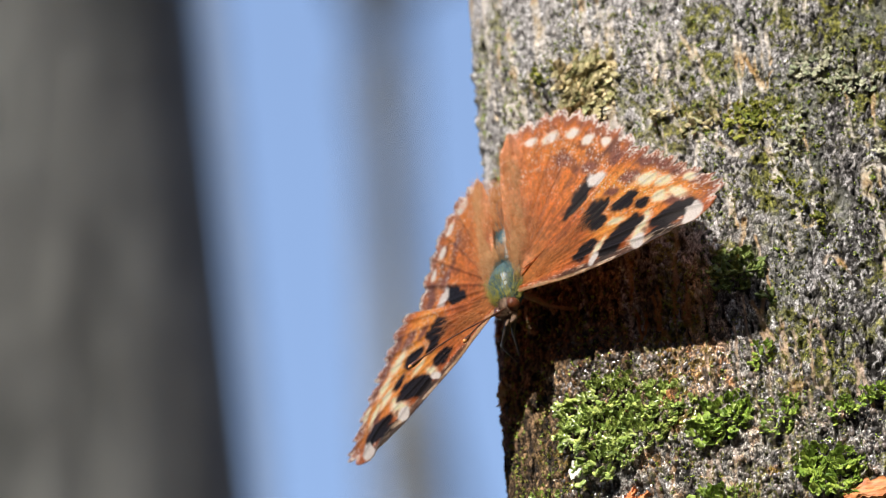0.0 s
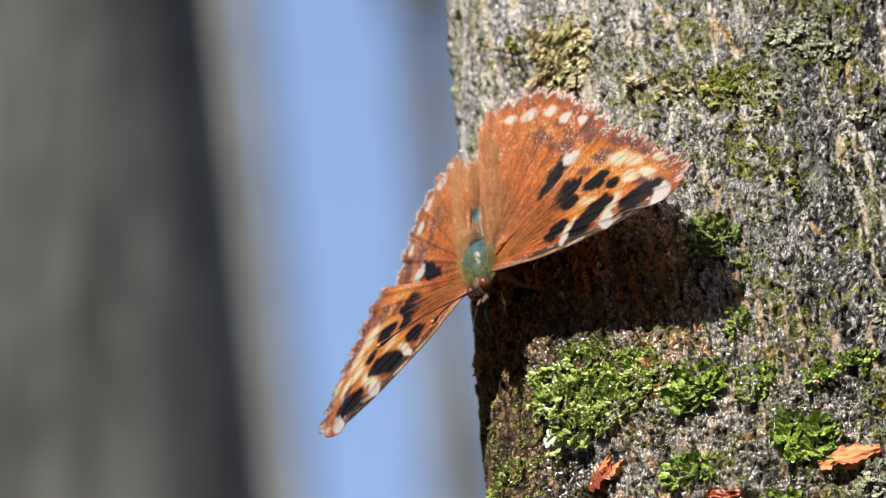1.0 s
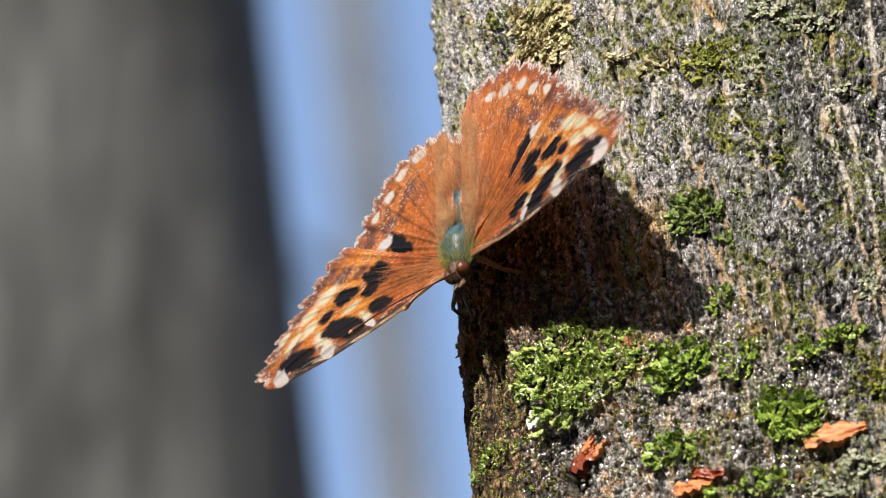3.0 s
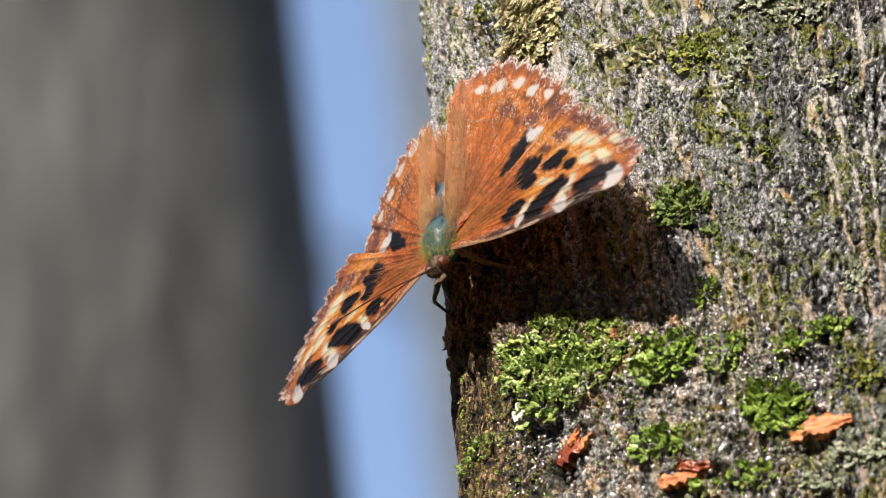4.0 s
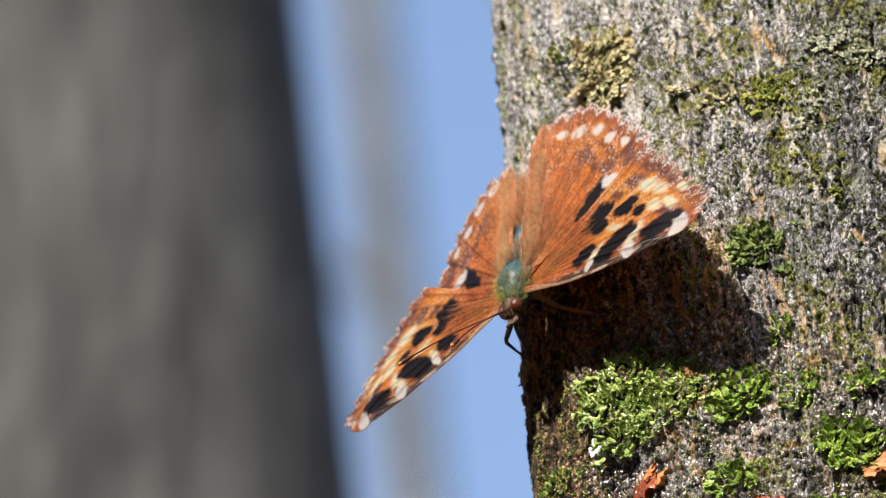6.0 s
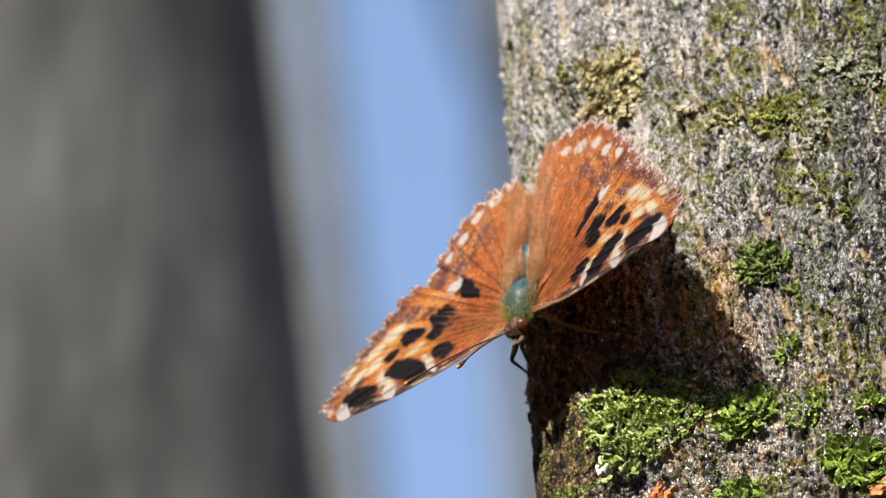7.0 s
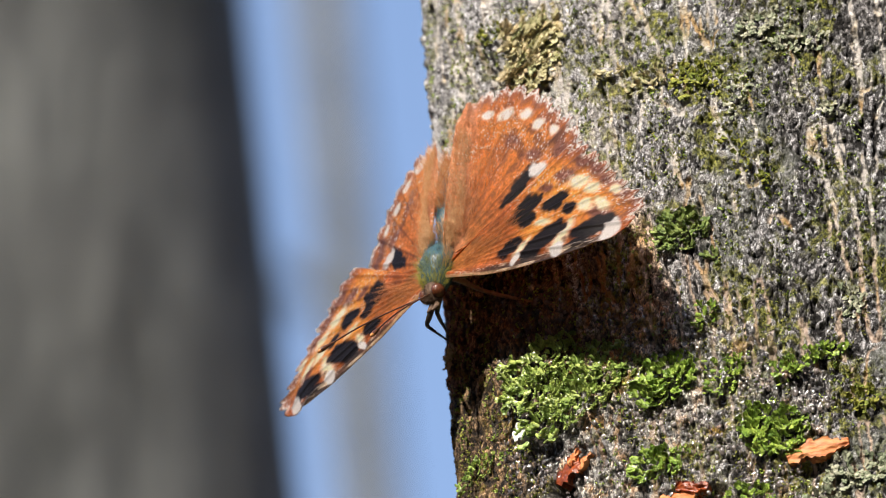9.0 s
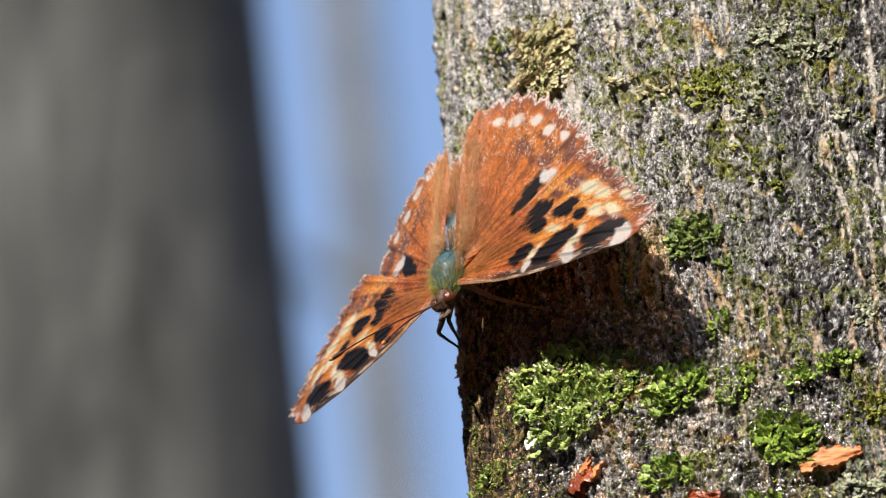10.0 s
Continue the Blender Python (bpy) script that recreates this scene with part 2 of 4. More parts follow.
def grid_faces(rows, cols, wrap=False):
    i, j = np.meshgrid(np.arange(rows - 1), np.arange(cols if wrap else cols - 1), indexing="ij")
    k = (j + 1) % cols
    return np.stack([i * cols + j, i * cols + k, (i + 1) * cols + k, (i + 1) * cols + j], -1).reshape(-1, 4)


def tube(points, radii, sides=8):
    """A closed tube mesh through points (metres)."""
    pts = [Vector(p) for p in points]
    verts, faces = [], []
    for i, p in enumerate(pts):
        d = (pts[min(i + 1, len(pts) - 1)] - pts[max(i - 1, 0)]).normalized()
        u = d.orthogonal().normalized()
        if i:
            u = (keep - d * keep.dot(d)).normalized()
        keep, w = u, d.cross(u)
        for k in range(sides):
            a = 2 * math.pi * k / sides
            verts.append(p + (u * math.cos(a) + w * math.sin(a)) * radii[i])
    faces = [tuple(f) for f in grid_faces(len(pts), sides, True)]
    faces.append(tuple(range(sides))[::-1])
    faces.append(tuple(range((len(pts) - 1) * sides, len(pts) * sides)))
    return verts, faces


# ---- ground ----
def ground():
    """One sheet of forest floor to the horizon; behind the camera and at the sides it climbs as an unseen bank, added
    to block sky light.
    """
    n = 140
    g = np.sinh(np.linspace(-6.5, 6.5, n)) / math.sinh(6.5) * 900
    x, y = np.meshgrid(g, g, indexing="ij")
    far = np.hypot(x, y)
    z = (fbm(x * 0.35 + 5, y * 0.35, 3) - 0.5) * 0.12 * np.clip(far / 3, 0.2, 1) - 0.02
    # added bank out of view: screens the trunk from sky fill
    away = np.clip(-y - 4, 0, 30) + (0.95 + 1.4 * smooth(0, 8, x)) * np.clip(np.abs(x) - 6, 0, 30) * smooth(14, 0, y)
    z = z + 0.74 * np.clip(away, 0, 36) + (fbm(x * 0.12, y * 0.12, 8) - 0.5) * 3 * np.clip(away / 10, 0, 1)
    return tagged(link_mesh("ground", np.stack([x, y, z], -1).reshape(-1, 3), grid_faces(n, n), LITTER),
                  "brown forest floor of dead leaf litter", "ground", kind="structure")


ground()

# ---- the near tree: a leaning trunk whose bark is modelled ----
TRUNK = pose(0.06721, 0.01348, 1.90658, 0.1299, -3.9037, -1.9073)
ARC_PHI = np.radians(np.arange(-180, 180.01, 0.1))
ARC_XY = np.stack([TRUNK_A * np.sin(ARC_PHI), np.where(np.cos(ARC_PHI) > 0, TRUNK_B, TRUNK_BACK) * np.cos(ARC_PHI)], -1)
ARC = np.r_[0, np.cumsum(np.hypot(*np.diff(ARC_XY, axis=0).T))]
ARC = ARC - np.interp(0, ARC_PHI, ARC)


def arc_of(phi):
    return np.interp(np.radians(phi), ARC_PHI, ARC)


def phi_of(s):
    return np.degrees(np.interp(s, ARC, ARC_PHI))


def ridged(x, y, seed, octaves=3):
    total, amp, norm = 0.0, 1.0, 0.0
    for k in range(octaves):
        total = total + amp * (1 - np.abs(2 * vnoise(x * 2**k + 5.7 * k, y * 2**k + 3.1 * k, seed + 17 * k) - 1))
        norm += amp
        amp *= 0.55
    return total / norm


def streak(s, z, wob, gap, tall, width, seed, share):
    """Thin wandering upright lines, broken into lengths: 1 on a line."""
    off = (fbm(s / 1.1, z / 1.7, seed + 3, 3) - 0.5) * 0.9 + wob * 0.5
    n = vnoise((s + off) / gap, z / tall, seed)
    slope = np.abs(vnoise((s + off + 0.1) / gap, z / tall, seed) - n) / 0.1 + 0.02
    d = np.abs(n - 0.5) / slope
    gate = smooth(share, share + 0.1, vnoise(s / (gap * 1.3), z / (tall * 0.33), seed + 5))
    return (1 - smooth(width * 0.5, width, d * (0.8 + 0.8 * vnoise(s / 0.5, z / 0.8, seed + 9)))) * gate


# the longest open cracks: arc and height (mm) of their bends
CRACKS = [
    [(-33.6, 27.4), (-32.7, 22.4), (-31.2, 18.4), (-31.1, 14.6), (-31.4, 9.0)],
    [(-34.6, 13.0), (-34.3, 10.2), (-34.9, 6.1)],
    [(-26.0, 23.8), (-25.2, 20.9), (-23.2, 17.2)],
    [(-23.6, 9.8), (-23.3, 5.5), (-22.5, 3.1), (-20.8, -0.5), (-20.4, -5.2)],
    [(-30.6, 4.7), (-30.3, 1.4), (-30.0, -1.5), (-29.2, -4.4)],
    [(-24.2, -24.2), (-24.2, -28.3), (-22.8, -31.3)],
    [(-46.1, -14.0), (-45.8, -19.6), (-45.5, -23.4)],
    [(-28.3, -16.6), (-26.7, -20.6), (-25.6, -23.1)],
    [(-59.8, 37.6), (-60.6, 32.2), (-60.4, 24.5)],
    [(-40.3, 5.6), (-40.1, 1.9), (-39.6, -0.1)],
    [(-30.0, 1.6), (-29.6, -0.7), (-31.1, -3.2)],
    [(-24.7, 8.8), (-23.5, 6.0), (-22.8, 4.0)],
    [(-41.9, 13.4), (-42.1, 10.3)],
    [(-33.9, 12.0), (-34.1, 8.9)],
    [(-45.9, 18.1), (-46.1, 13.9)],
    [(-47.7, 28.0), (-47.9, 24.2), (-48.5, 20.5)],
    [(-40.9, 28.5), (-41.0, 24.7)],
    [(-35.8, 29.8), (-34.1, 25.5), (-33.8, 23.2)],
    [(-28.1, -3.3), (-28.8, -6.3), (-29.5, -9.0)],
    [(-22.5, 26.4), (-22.3, 23.1), (-22.2, 21.2)],
    [(-27.6, 27.4), (-27.4, 25.5), (-26.5, 23.4)],
    [(-7.8, 2.4), (-7.8, -0.8)],
    [(-11.6, 10.5), (-12.4, 8.0)],
    [(-41.4, -37.5), (-42.5, -40.9), (-42.8, -43.6)],
    [(-13.0, -29.3), (-14.0, -33.5)],
    [(-40.5, -12.7), (-39.9, -14.8), (-39.7, -16.0)],
    [(-43.3, -12.5), (-42.9, -17.8)],
    [(-38.0, -11.6), (-37.5, -16.2)],
    [(-36.3, -13.0), (-35.8, -18.6)],
    [(-41.6, -18.6), (-41.2, -22.8)],
]


def open_cracks(s, z):
    wavy_s, wavy_z = s + 0.7 * (fbm(s / 0.9, z / 1.1, 141, 3) - 0.5), z
    best = np.full(np.shape(s), 9.0)
    for path in CRACKS:
        for (s0, z0), (s1, z1) in zip(path, path[1:]):
            ds, dz = s1 - s0, z1 - z0
            k = np.clip(((wavy_s - s0) * ds + (wavy_z - z0) * dz) / (ds * ds + dz * dz), 0, 1)
            best = np.minimum(best, np.hypot(wavy_s - s0 - k * ds, wavy_z - z0 - k * dz))
    return 1 - smooth(0.2, 0.42, best * (0.7 + 0.8 * vnoise(s / 0.6, z / 1.2, 143)))


def bark(s, z):
    """Height (mm), cover and colour tone, with some sun and shade painted in, of the bark at arc s and height z (mm).
    """
    wob = (fbm(s / 9, z / 14, 5, 3) - 0.5) * 4
    kink = (fbm(s / 0.9, z / 1.2, 6, 3) - 0.5) * 1.3
    u, w = s + wob * 0.5 + kink, z + 0.8 * kink
    plate = ridged(u / 2.4, w / 5.5, 11, 3)
    flake = ridged((u + 3) / 0.8, w / 1.9, 21, 3)
    fine = fbm(s / 0.36, z / 0.42, 41, 2)
    chip, small = shards(u / 0.5, w / 0.85, 35)
    scale, scab = shards(u / 1.3 + 40, w / 2.4, 201)
    fibre = vnoise(u / 0.24, w / 1.7, 211)
    low = fbm(s / 24, z / 40, 61, 2)
    pit = smooth(0.6, 0.36, flake)
    grit = ridged(s / 0.4 + kink, z / 0.85, 47, 2)
    h = 1.6 * (low - 0.5) + 0.9 * (plate - 0.62) + 0.5 * scale + 0.4 * (flake - 0.6) + 0.26 * chip + 0.2 * (fine - 0.5) + 0.22 * (grit - 0.6) + 0.15 * (fibre - 0.5) - 0.2
    h = h * (1 - 0.2 * smooth(-44, -50, s) * smooth(0, -8, z))
    # sunlit look of the left edge, put into colour, plus pale cracks and splits
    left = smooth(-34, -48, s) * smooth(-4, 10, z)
    crack = np.maximum(streak(s, z, wob, 3.2, 24, 0.48, 71, 0.44), streak(s + 50, z, wob, 2.2, 13, 0.36, 79, 0.48))
    crack = np.maximum(crack * 0.95, open_cracks(s, z))
    crack = np.maximum(crack, 0.85 * left * smooth(0.5, 0.6, fbm(s / 1.6, z / 9, 107, 3)))
    split = left * smooth(0.5, 0.38, fbm(s / 1.8, z / 6.5, 127, 3))
    crack = crack * (1 - split)
    fissure = np.maximum(streak(s + 90, z, wob, 1.9, 9, 0.24, 113, 0.5), streak(s + 140, z, wob, 3.1, 14, 0.36, 119, 0.52))
    fissure = np.maximum(split, fissure * (1 - crack))
    h = h - 0.3 * crack - 0.6 * fissure
    algae = smooth(0.46, 0.62, fbm(s / 8 + 3, z / 10, 91, 4)) * smooth(0.42, 0.6, fbm(s / 0.9, z / 1.0, 93, 3))
    algae = algae * (0.7 + 0.3 * smooth(-52, -36, s))
    pale = smooth(0.55, 0.66, fbm(s / 8 + 30, z / 9, 97, 4)) * smooth(-36, -12, s)
    wet = smooth(2, -5, z + 0.48 * s + 38 + 9 * (fbm(s / 9, z / 9, 101, 3) - 0.5)) * smooth(-6, -20, s + 8 * (low - 0.5)) * smooth(-67, -55, s)
    # wet lumps: their lows darken the tone below, which pales leftward for sheen
    lump = ridged(u / 1.5 + 9, w / 1.7, 161, 2)
    h = h + wet * (0.7 * (lump - 0.62) + 0.1)
    # sun painted in: lighter left, darker right and low left under the wing
    shaded_tone = np.clip(0.645 + wet * (0.6 * (lump - 0.62) - 0.14 + 0.13 * smooth(-22, -34, s)) + 0.28 * (scab - 0.5) + 0.8 * (flake - 0.62) + 0.4 * (small - 0.5) + 0.7 * (fine - 0.5) + 0.5 * (plate - 0.62) + 0.4 * (grit - 0.62) + 0.4 * (fibre - 0.5) + 0.52 * left - 0.33 * smooth(-34, -4, s) - 0.4 * fissure - 0.34 * smooth(-47, -56, s) * smooth(0, -10, z) + 0.5 * smooth(0.62, 0.74, vnoise(u / 0.32, w / 0.8, 221)) * (1 - wet), 0, 1)
    rust = np.maximum(0.5 * smooth(6, -6, z + 0.4 * s + 18), 1.0 * smooth(-33, -39, s) * smooth(-8, -12, z))
    # where brown is painted: stained bark at lower left and the wing-shaded zone
    shade_stain = smooth(6, -6, z + 0.25 * s + 17 + 10 * (fbm(s / 5, z / 16, 151, 3) - 0.5)) * smooth(-26, -38, s) * smooth(0.3, 0.5, fbm(s / 2.2, z / 11, 157, 3) + 0.25 * smooth(-40, -62, s)) * np.maximum(smooth(-36, -26, z), smooth(-52, -60, s))
    crack = crack * (1 - 0.3 * algae) * (1 - 0.55 * wet) * (1 - 0.95 * smooth(-45, -48, s) * smooth(0, -7, z))
    return h, crack, algae * 0.92 * (1 - 0.6 * pit), pale * 0.6, wet, shaded_tone, rust, shade_stain


# hollows under the torn wood: phi, z, half width, half height, depth (mm)
PITS = [(-50.2, -47.6, 1.9, 2.6, 4.2), (-12.3, -52.0, 3.0, 1.3, 2.0), (-26.1, -53.4, 2.4, 1.2, 2.6)]


def dent(phi, z):
    """A shallow hollow (mm) behind the hind wings, and those under the torn wood."""
    d = 4.6 * np.exp(-(((phi + 60) / 12) ** 2 + ((z - 20) / 7.5) ** 2))
    for p0, z0, wide, tall, deep in PITS:
        d = d + deep * np.exp(-(((arc_of(phi) - arc_of(p0)) / wide) ** 2 + ((z - z0) / tall) ** 2) ** 2)
    return d


def trunk_xy(phi, lift):
    """Place on the oval trunk and its outward normal, lift in mm; arrays."""
    a = np.radians(phi)
    b = np.where(np.cos(a) > 0, TRUNK_B, TRUNK_BACK)
    nx, ny = np.sin(a) * b, -np.cos(a) * TRUNK_A
    ln = np.hypot(nx, ny)
    nx, ny = nx / ln, ny / ln
    return TRUNK_A * np.sin(a) + nx * lift, -b * np.cos(a) + ny * lift, nx, ny


def surface(phi, z, lift=0.0):
    """A point on the trunk (trunk space, metres) and its outward normal; phi in degrees, z and lift in mm."""
    p, zz = np.array([float(phi)]), np.array([float(z)])
    h = bark(arc_of(p), zz)[0] - dent(p, zz)
    x, y, nx, ny = trunk_xy(p, h + lift)
    return Vector((x[0] * MM, y[0] * MM, z * MM)), Vector((nx[0], ny[0], 0))


def near_tree():
    near = np.arange(arc_of(-112), arc_of(22), 0.17)
    phi = np.concatenate([phi_of(near), np.arange(25, 242, 3.0)])
    phi[phi > 180] = phi[phi > 180]
    z = np.concatenate([np.linspace(-1930, -72, 70), np.arange(-66, 46, 0.19), np.linspace(52, 3400, 90)])
    zz, pp = np.meshgrid(z, phi, indexing="ij")
    wrap = np.where(pp > 180, pp - 360, pp)
    s = arc_of(wrap)
    h, crack, algae, pale, wet, shaded_tone, rust, shade_stain = bark(s, zz)
    edge = smooth(-112, -108, pp) * smooth(242, 215, pp)
    flare = 45 * np.exp(-(zz + 1930) / 120) - 0.006 * np.where(zz > 60, zz - 60, 0)
    x, y, _, _ = trunk_xy(wrap, h * edge - dent(wrap, zz) + flare)
    v = np.stack([x * MM, y * MM, zz * MM], -1).reshape(-1, 3)
    tree = new("tree")
    tree.matrix_world = TRUNK @ pose(0, 0, -1.93)
    tagged(tree, "rough grey-barked tree with pale cracks, lichens and wet bark", "tree")
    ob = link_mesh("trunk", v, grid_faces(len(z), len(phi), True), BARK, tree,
                   attrs={"crack": crack.ravel(), "algae": algae.ravel(), "pale": pale.ravel(), "wet": wet.ravel(), "shaded_tone": shaded_tone.ravel(), "rust": rust.ravel(), "shade_stain": shade_stain.ravel()})
    ob.matrix_basis = pose(0, 0, 1.93)
    return ob


trunk = near_tree()


def torn_wood(name, phi, z, w, h, out, material, label, seed, tilt=0.0):
    """A ragged slab of bared wood standing out of the bark."""
    cols, rows = 40, 14
    verts = []
    for side in (1, 0):
        for i in range(rows):
            for j in range(cols):
                u, v = j / (cols - 1) * 2 - 1, i / (rows - 1) * 2 - 1
                rag = np.array([u * 3.1 + seed]), np.array([round(v) * 7.0 + seed])
                jag = float(fbm(*rag, seed, 4)[0]) - 0.5 + 0.2 * (float(hashed(np.floor(rag[0] * 1.9), rag[1], seed + 5)[0]) - 0.5)
                taper = 1 - 0.55 * abs(u) ** 3 + 0.24 * (float(hashed(np.floor(rag[0] * 1.3), rag[1], seed + 3)[0]) - 0.5)
                x, y = u * w / 2 + 0.5 * jag * v, v * h / 2 * taper + jag * h * 0.68 * v * v + 0.2 * h * u * math.sin(seed)
                x, y = x * math.cos(tilt) - y * math.sin(tilt), x * math.sin(tilt) + y * math.cos(tilt)
                lift = (out * (0.62 - 0.5 * v) * (1 - 0.5 * u * u) + 0.8 * (float(fbm(np.array([u * 2.2]), np.array([v * 2.6]), seed + 9, 4)[0]) - 0.5) + 0.35 * (float(hashed(np.array([math.floor(u * 2.4 + v)]), np.array([math.floor(v * 2.2)]), seed)[0]) - 0.5)) if side else -1.6
                a = phi_of(arc_of(phi) + x)
                px, py, _, _ = trunk_xy(np.array([a]), lift)
                verts.append((px[0] * MM, py[0] * MM, (z + y) * MM))
    n = rows * cols
    f = [tuple(q) for q in grid_faces(rows, cols)] + [tuple(int(k) + n for k in q[::-1]) for q in grid_faces(rows, cols)]
    ring = list(range(cols)) + [i * cols + cols - 1 for i in range(1, rows)] + [(rows - 1) * cols + j for j in range(cols - 2, -1, -1)] + [i * cols for i in range(rows - 2, 0, -1)]
    f += [(ring[k], ring[(k + 1) % len(ring)], ring[(k + 1) % len(ring)] + n, ring[k] + n) for k in range(len(ring))]
    ob = link_mesh(name, verts, f, material, trunk)
    return tagged(ob, label)


torn_wood("torn_wood", -11.3, -49.4, 9.2, 3.0, 0.75, WOOD, "bright orange slab of torn bared wood", 3, 0.12)
torn_wood("torn_wood", -48.3, -45.0, 4.6, 3.4, 1.2, WOOD_RED, "dark red wet bared wood", 9, 0.35)
torn_wood("torn_wood", -45.2, -44.4, 3.4, 1.5, 1.0, WOOD, "small orange splinter of bared wood", 15, 0.7)
torn_wood("torn_wood", -47.0, -43.2, 1.1, 2.4, 1.3, WOOD, "small orange splinter of bared wood", 18, -0.3)
torn_wood("torn_wood", -31.0, -53.9, 5.6, 2.2, 1.5, WOOD, "orange bared wood under a bark hollow", 5, 0.1)
torn_wood("torn_wood", -28.6, -52.2, 5.0, 1.8, 0.6, WOOD_RED, "dark red wet bared wood", 23, 0.0)
torn_wood("bark_flake", -57.1, -36.1, 2.4, 3.4, 1.9, WHITE_FLAKE, "small white crusty flake", 11)


# ---- lichens ----
def lobe_mesh(name, material, seed):
    """A little forked lichen lobe about 1 mm long: narrow at the foot, two to four rounded fingers with raised rims."""
    rnd = random.Random(seed)
    verts, faces = [], []

    def strip(start, ang, length, w0, w1, z0):
        b, steps = len(verts), 4
        for off in (0.0, -0.13):
            for i in range(steps + 1):
                k = i / steps
                r = w0 + (w1 - w0) * math.sin(k * math.pi * 0.62)
                if i == steps:
                    r *= 0.45
                a = ang + 0.25 * (k - 0.5) * math.sin(seed + start[0] * 9)
                cx, cy = start[0] + math.cos(a) * length * k, start[1] + math.sin(a) * length * k
                nx, ny = -math.sin(a), math.cos(a)
                z = z0 + 0.3 * k * k * length + off
                for side in (-1, 0, 1):
                    verts.append((cx + nx * r * side, cy + ny * r * side, z + 0.13 * abs(side) * (1 if off == 0 else 0.6) + rnd.uniform(-0.02, 0.02)))
        n = 3 * (steps + 1)
        for i in range(steps):
            for j in range(2):
                q = (b + 3 * i + j, b + 3 * i + j + 3, b + 3 * i + j + 4, b + 3 * i + j + 1)
                faces.append(q[::-1])
                faces.append(tuple(x + n for x in q))
            for j in (0, 2):
                q = (b + 3 * i + j, b + 3 * i + j + 3, b + 3 * i + j + 3 + n, b + 3 * i + j + n)
                faces.append(q if j == 0 else q[::-1])
        faces.append((b + 3 * steps, b + 3 * steps + n, b + 3 * steps + 1 + n, b + 3 * steps + 1))
        faces.append((b + 3 * steps + 1, b + 3 * steps + 1 + n, b + 3 * steps + 2 + n, b + 3 * steps + 2))

    strip((-0.45, 0.0), 0.0, 0.75, 0.16, 0.34, -0.05)
    for i in range(rnd.randint(2, 4)):
        a = (i - 1) * 0.75 + rnd.uniform(-0.25, 0.25)
        strip((0.1 + 0.06 * rnd.random(), 0.1 * (i - 1)), a, rnd.uniform(0.5, 0.85), 0.16, rnd.uniform(0.2, 0.32), 0.04 * i)
    me = bpy.data.meshes.new(name)
    me.from_pydata([(x * MM, y * MM, z * MM) for x, y, z in verts], [], faces)
    me.materials.append(material)
    me.polygons.foreach_set("use_smooth", [True] * len(me.polygons))
    return me


LOBES = {m.name: [lobe_mesh("lobe", m, 10 * i + 1) for i in range(6)] for m in (LICHEN_GREEN, LICHEN_PALE, LICHEN_DULL, LICHEN_OLIVE, LICHEN_GREY, LICHEN_YELLOW)}


def on_bark(phi, z, lift, spin, tip, lean):
    """Pose in trunk space: local x along the bark, z out of it, turned by spin and tipped."""
    p, n = surface(phi, z, lift)
    x = Vector((math.cos(radians(phi)), math.sin(radians(phi)), 0))
    m = Matrix((x, n.cross(x), n)).transposed().to_4x4()
    m.translation = p
    return m @ pose(0, 0, 0, 0, 0, spin) @ pose(0, 0, 0, lean, -tip, 0)


def lichen(spots, count, size, material, label, seed, fan=None, tips=(5, 45), high=1.1, long=1.0):
    """One lichen of many lobes; spots: (phi, z, half width mm, half height mm)."""
    rnd = random.Random(seed)
    phi0, z0 = spots[0][0], spots[0][1]
    base = new("lichen")
    base.matrix_world = TRUNK @ on_bark(phi0, z0, -0.3, 0, 0, 0)
    back = base.matrix_world.inverted() @ TRUNK
    area = sum(w * h for _, _, w, h in spots)
    for phi, z, w, h in spots:
        for k in range(max(3, round(count * w * h / area))):
            r, a = math.sqrt(rnd.random()) * rnd.uniform(0.82, 1.12), rnd.uniform(0, 2 * math.pi)
            s, y = w * r * math.cos(a), h * r * math.sin(a)
            spin = math.degrees(math.atan2(y / h, s / w)) + rnd.gauss(0, 45)
            if fan:
                spin = fan[0] + fan[1] * y / h + rnd.gauss(0, fan[2])
            m = on_bark(phi + (phi_of(arc_of(phi) + s) - phi), z + y, 0.2 + rnd.uniform(0, high) * (1 - 0.7 * r), spin, rnd.uniform(*tips), rnd.gauss(0, 12 if fan else 20))
            ob = new("lobe", LOBES[material.name][rnd.randrange(6)])
            ob.parent = base
            ob.matrix_basis = back @ m @ Matrix.Scale(size * rnd.uniform(0.6, 1.35), 4) @ Matrix.Diagonal((long, 1, 1, 1))
    return tagged(base, label, "lichen", "lichens on the trunk")


GREEN_WET = "bright green leafy lichen, wet and shining, on the bark"
lichen([(-49.5, -26.6, 8.3, 3.7), (-41.9, -30.8, 5.0, 4.6), (-53.1, -30.8, 5.3, 4.3), (-52.3, -37.2, 4.2, 3.4), (-45.8, -34.5, 5.2, 3.9), (-38.6, -30.0, 3.6, 4.0)], 580, 1.05, LICHEN_PALE, "large cushion of bright green leafy lichen on the trunk", 1)
lichen([(-30.6, -34.4, 4.1, 3.7), (-33.2, -36.6, 2.6, 2.1)], 90, 1.25, LICHEN_GREEN, GREEN_WET, 2)
lichen([(-19.2, -44.0, 2.3, 3.2), (-14.6, -44.6, 2.9, 2.3), (-16.0, -48.4, 3.2, 2.0)], 120, 1.15, LICHEN_GREEN, "forked green leafy lichen beside torn orange wood", 3)
lichen([(-33.7, -47.7, 4.0, 3.0), (-29.4, -47.4, 2.2, 1.6)], 75, 1.00, LICHEN_GREEN, GREEN_WET, 4)
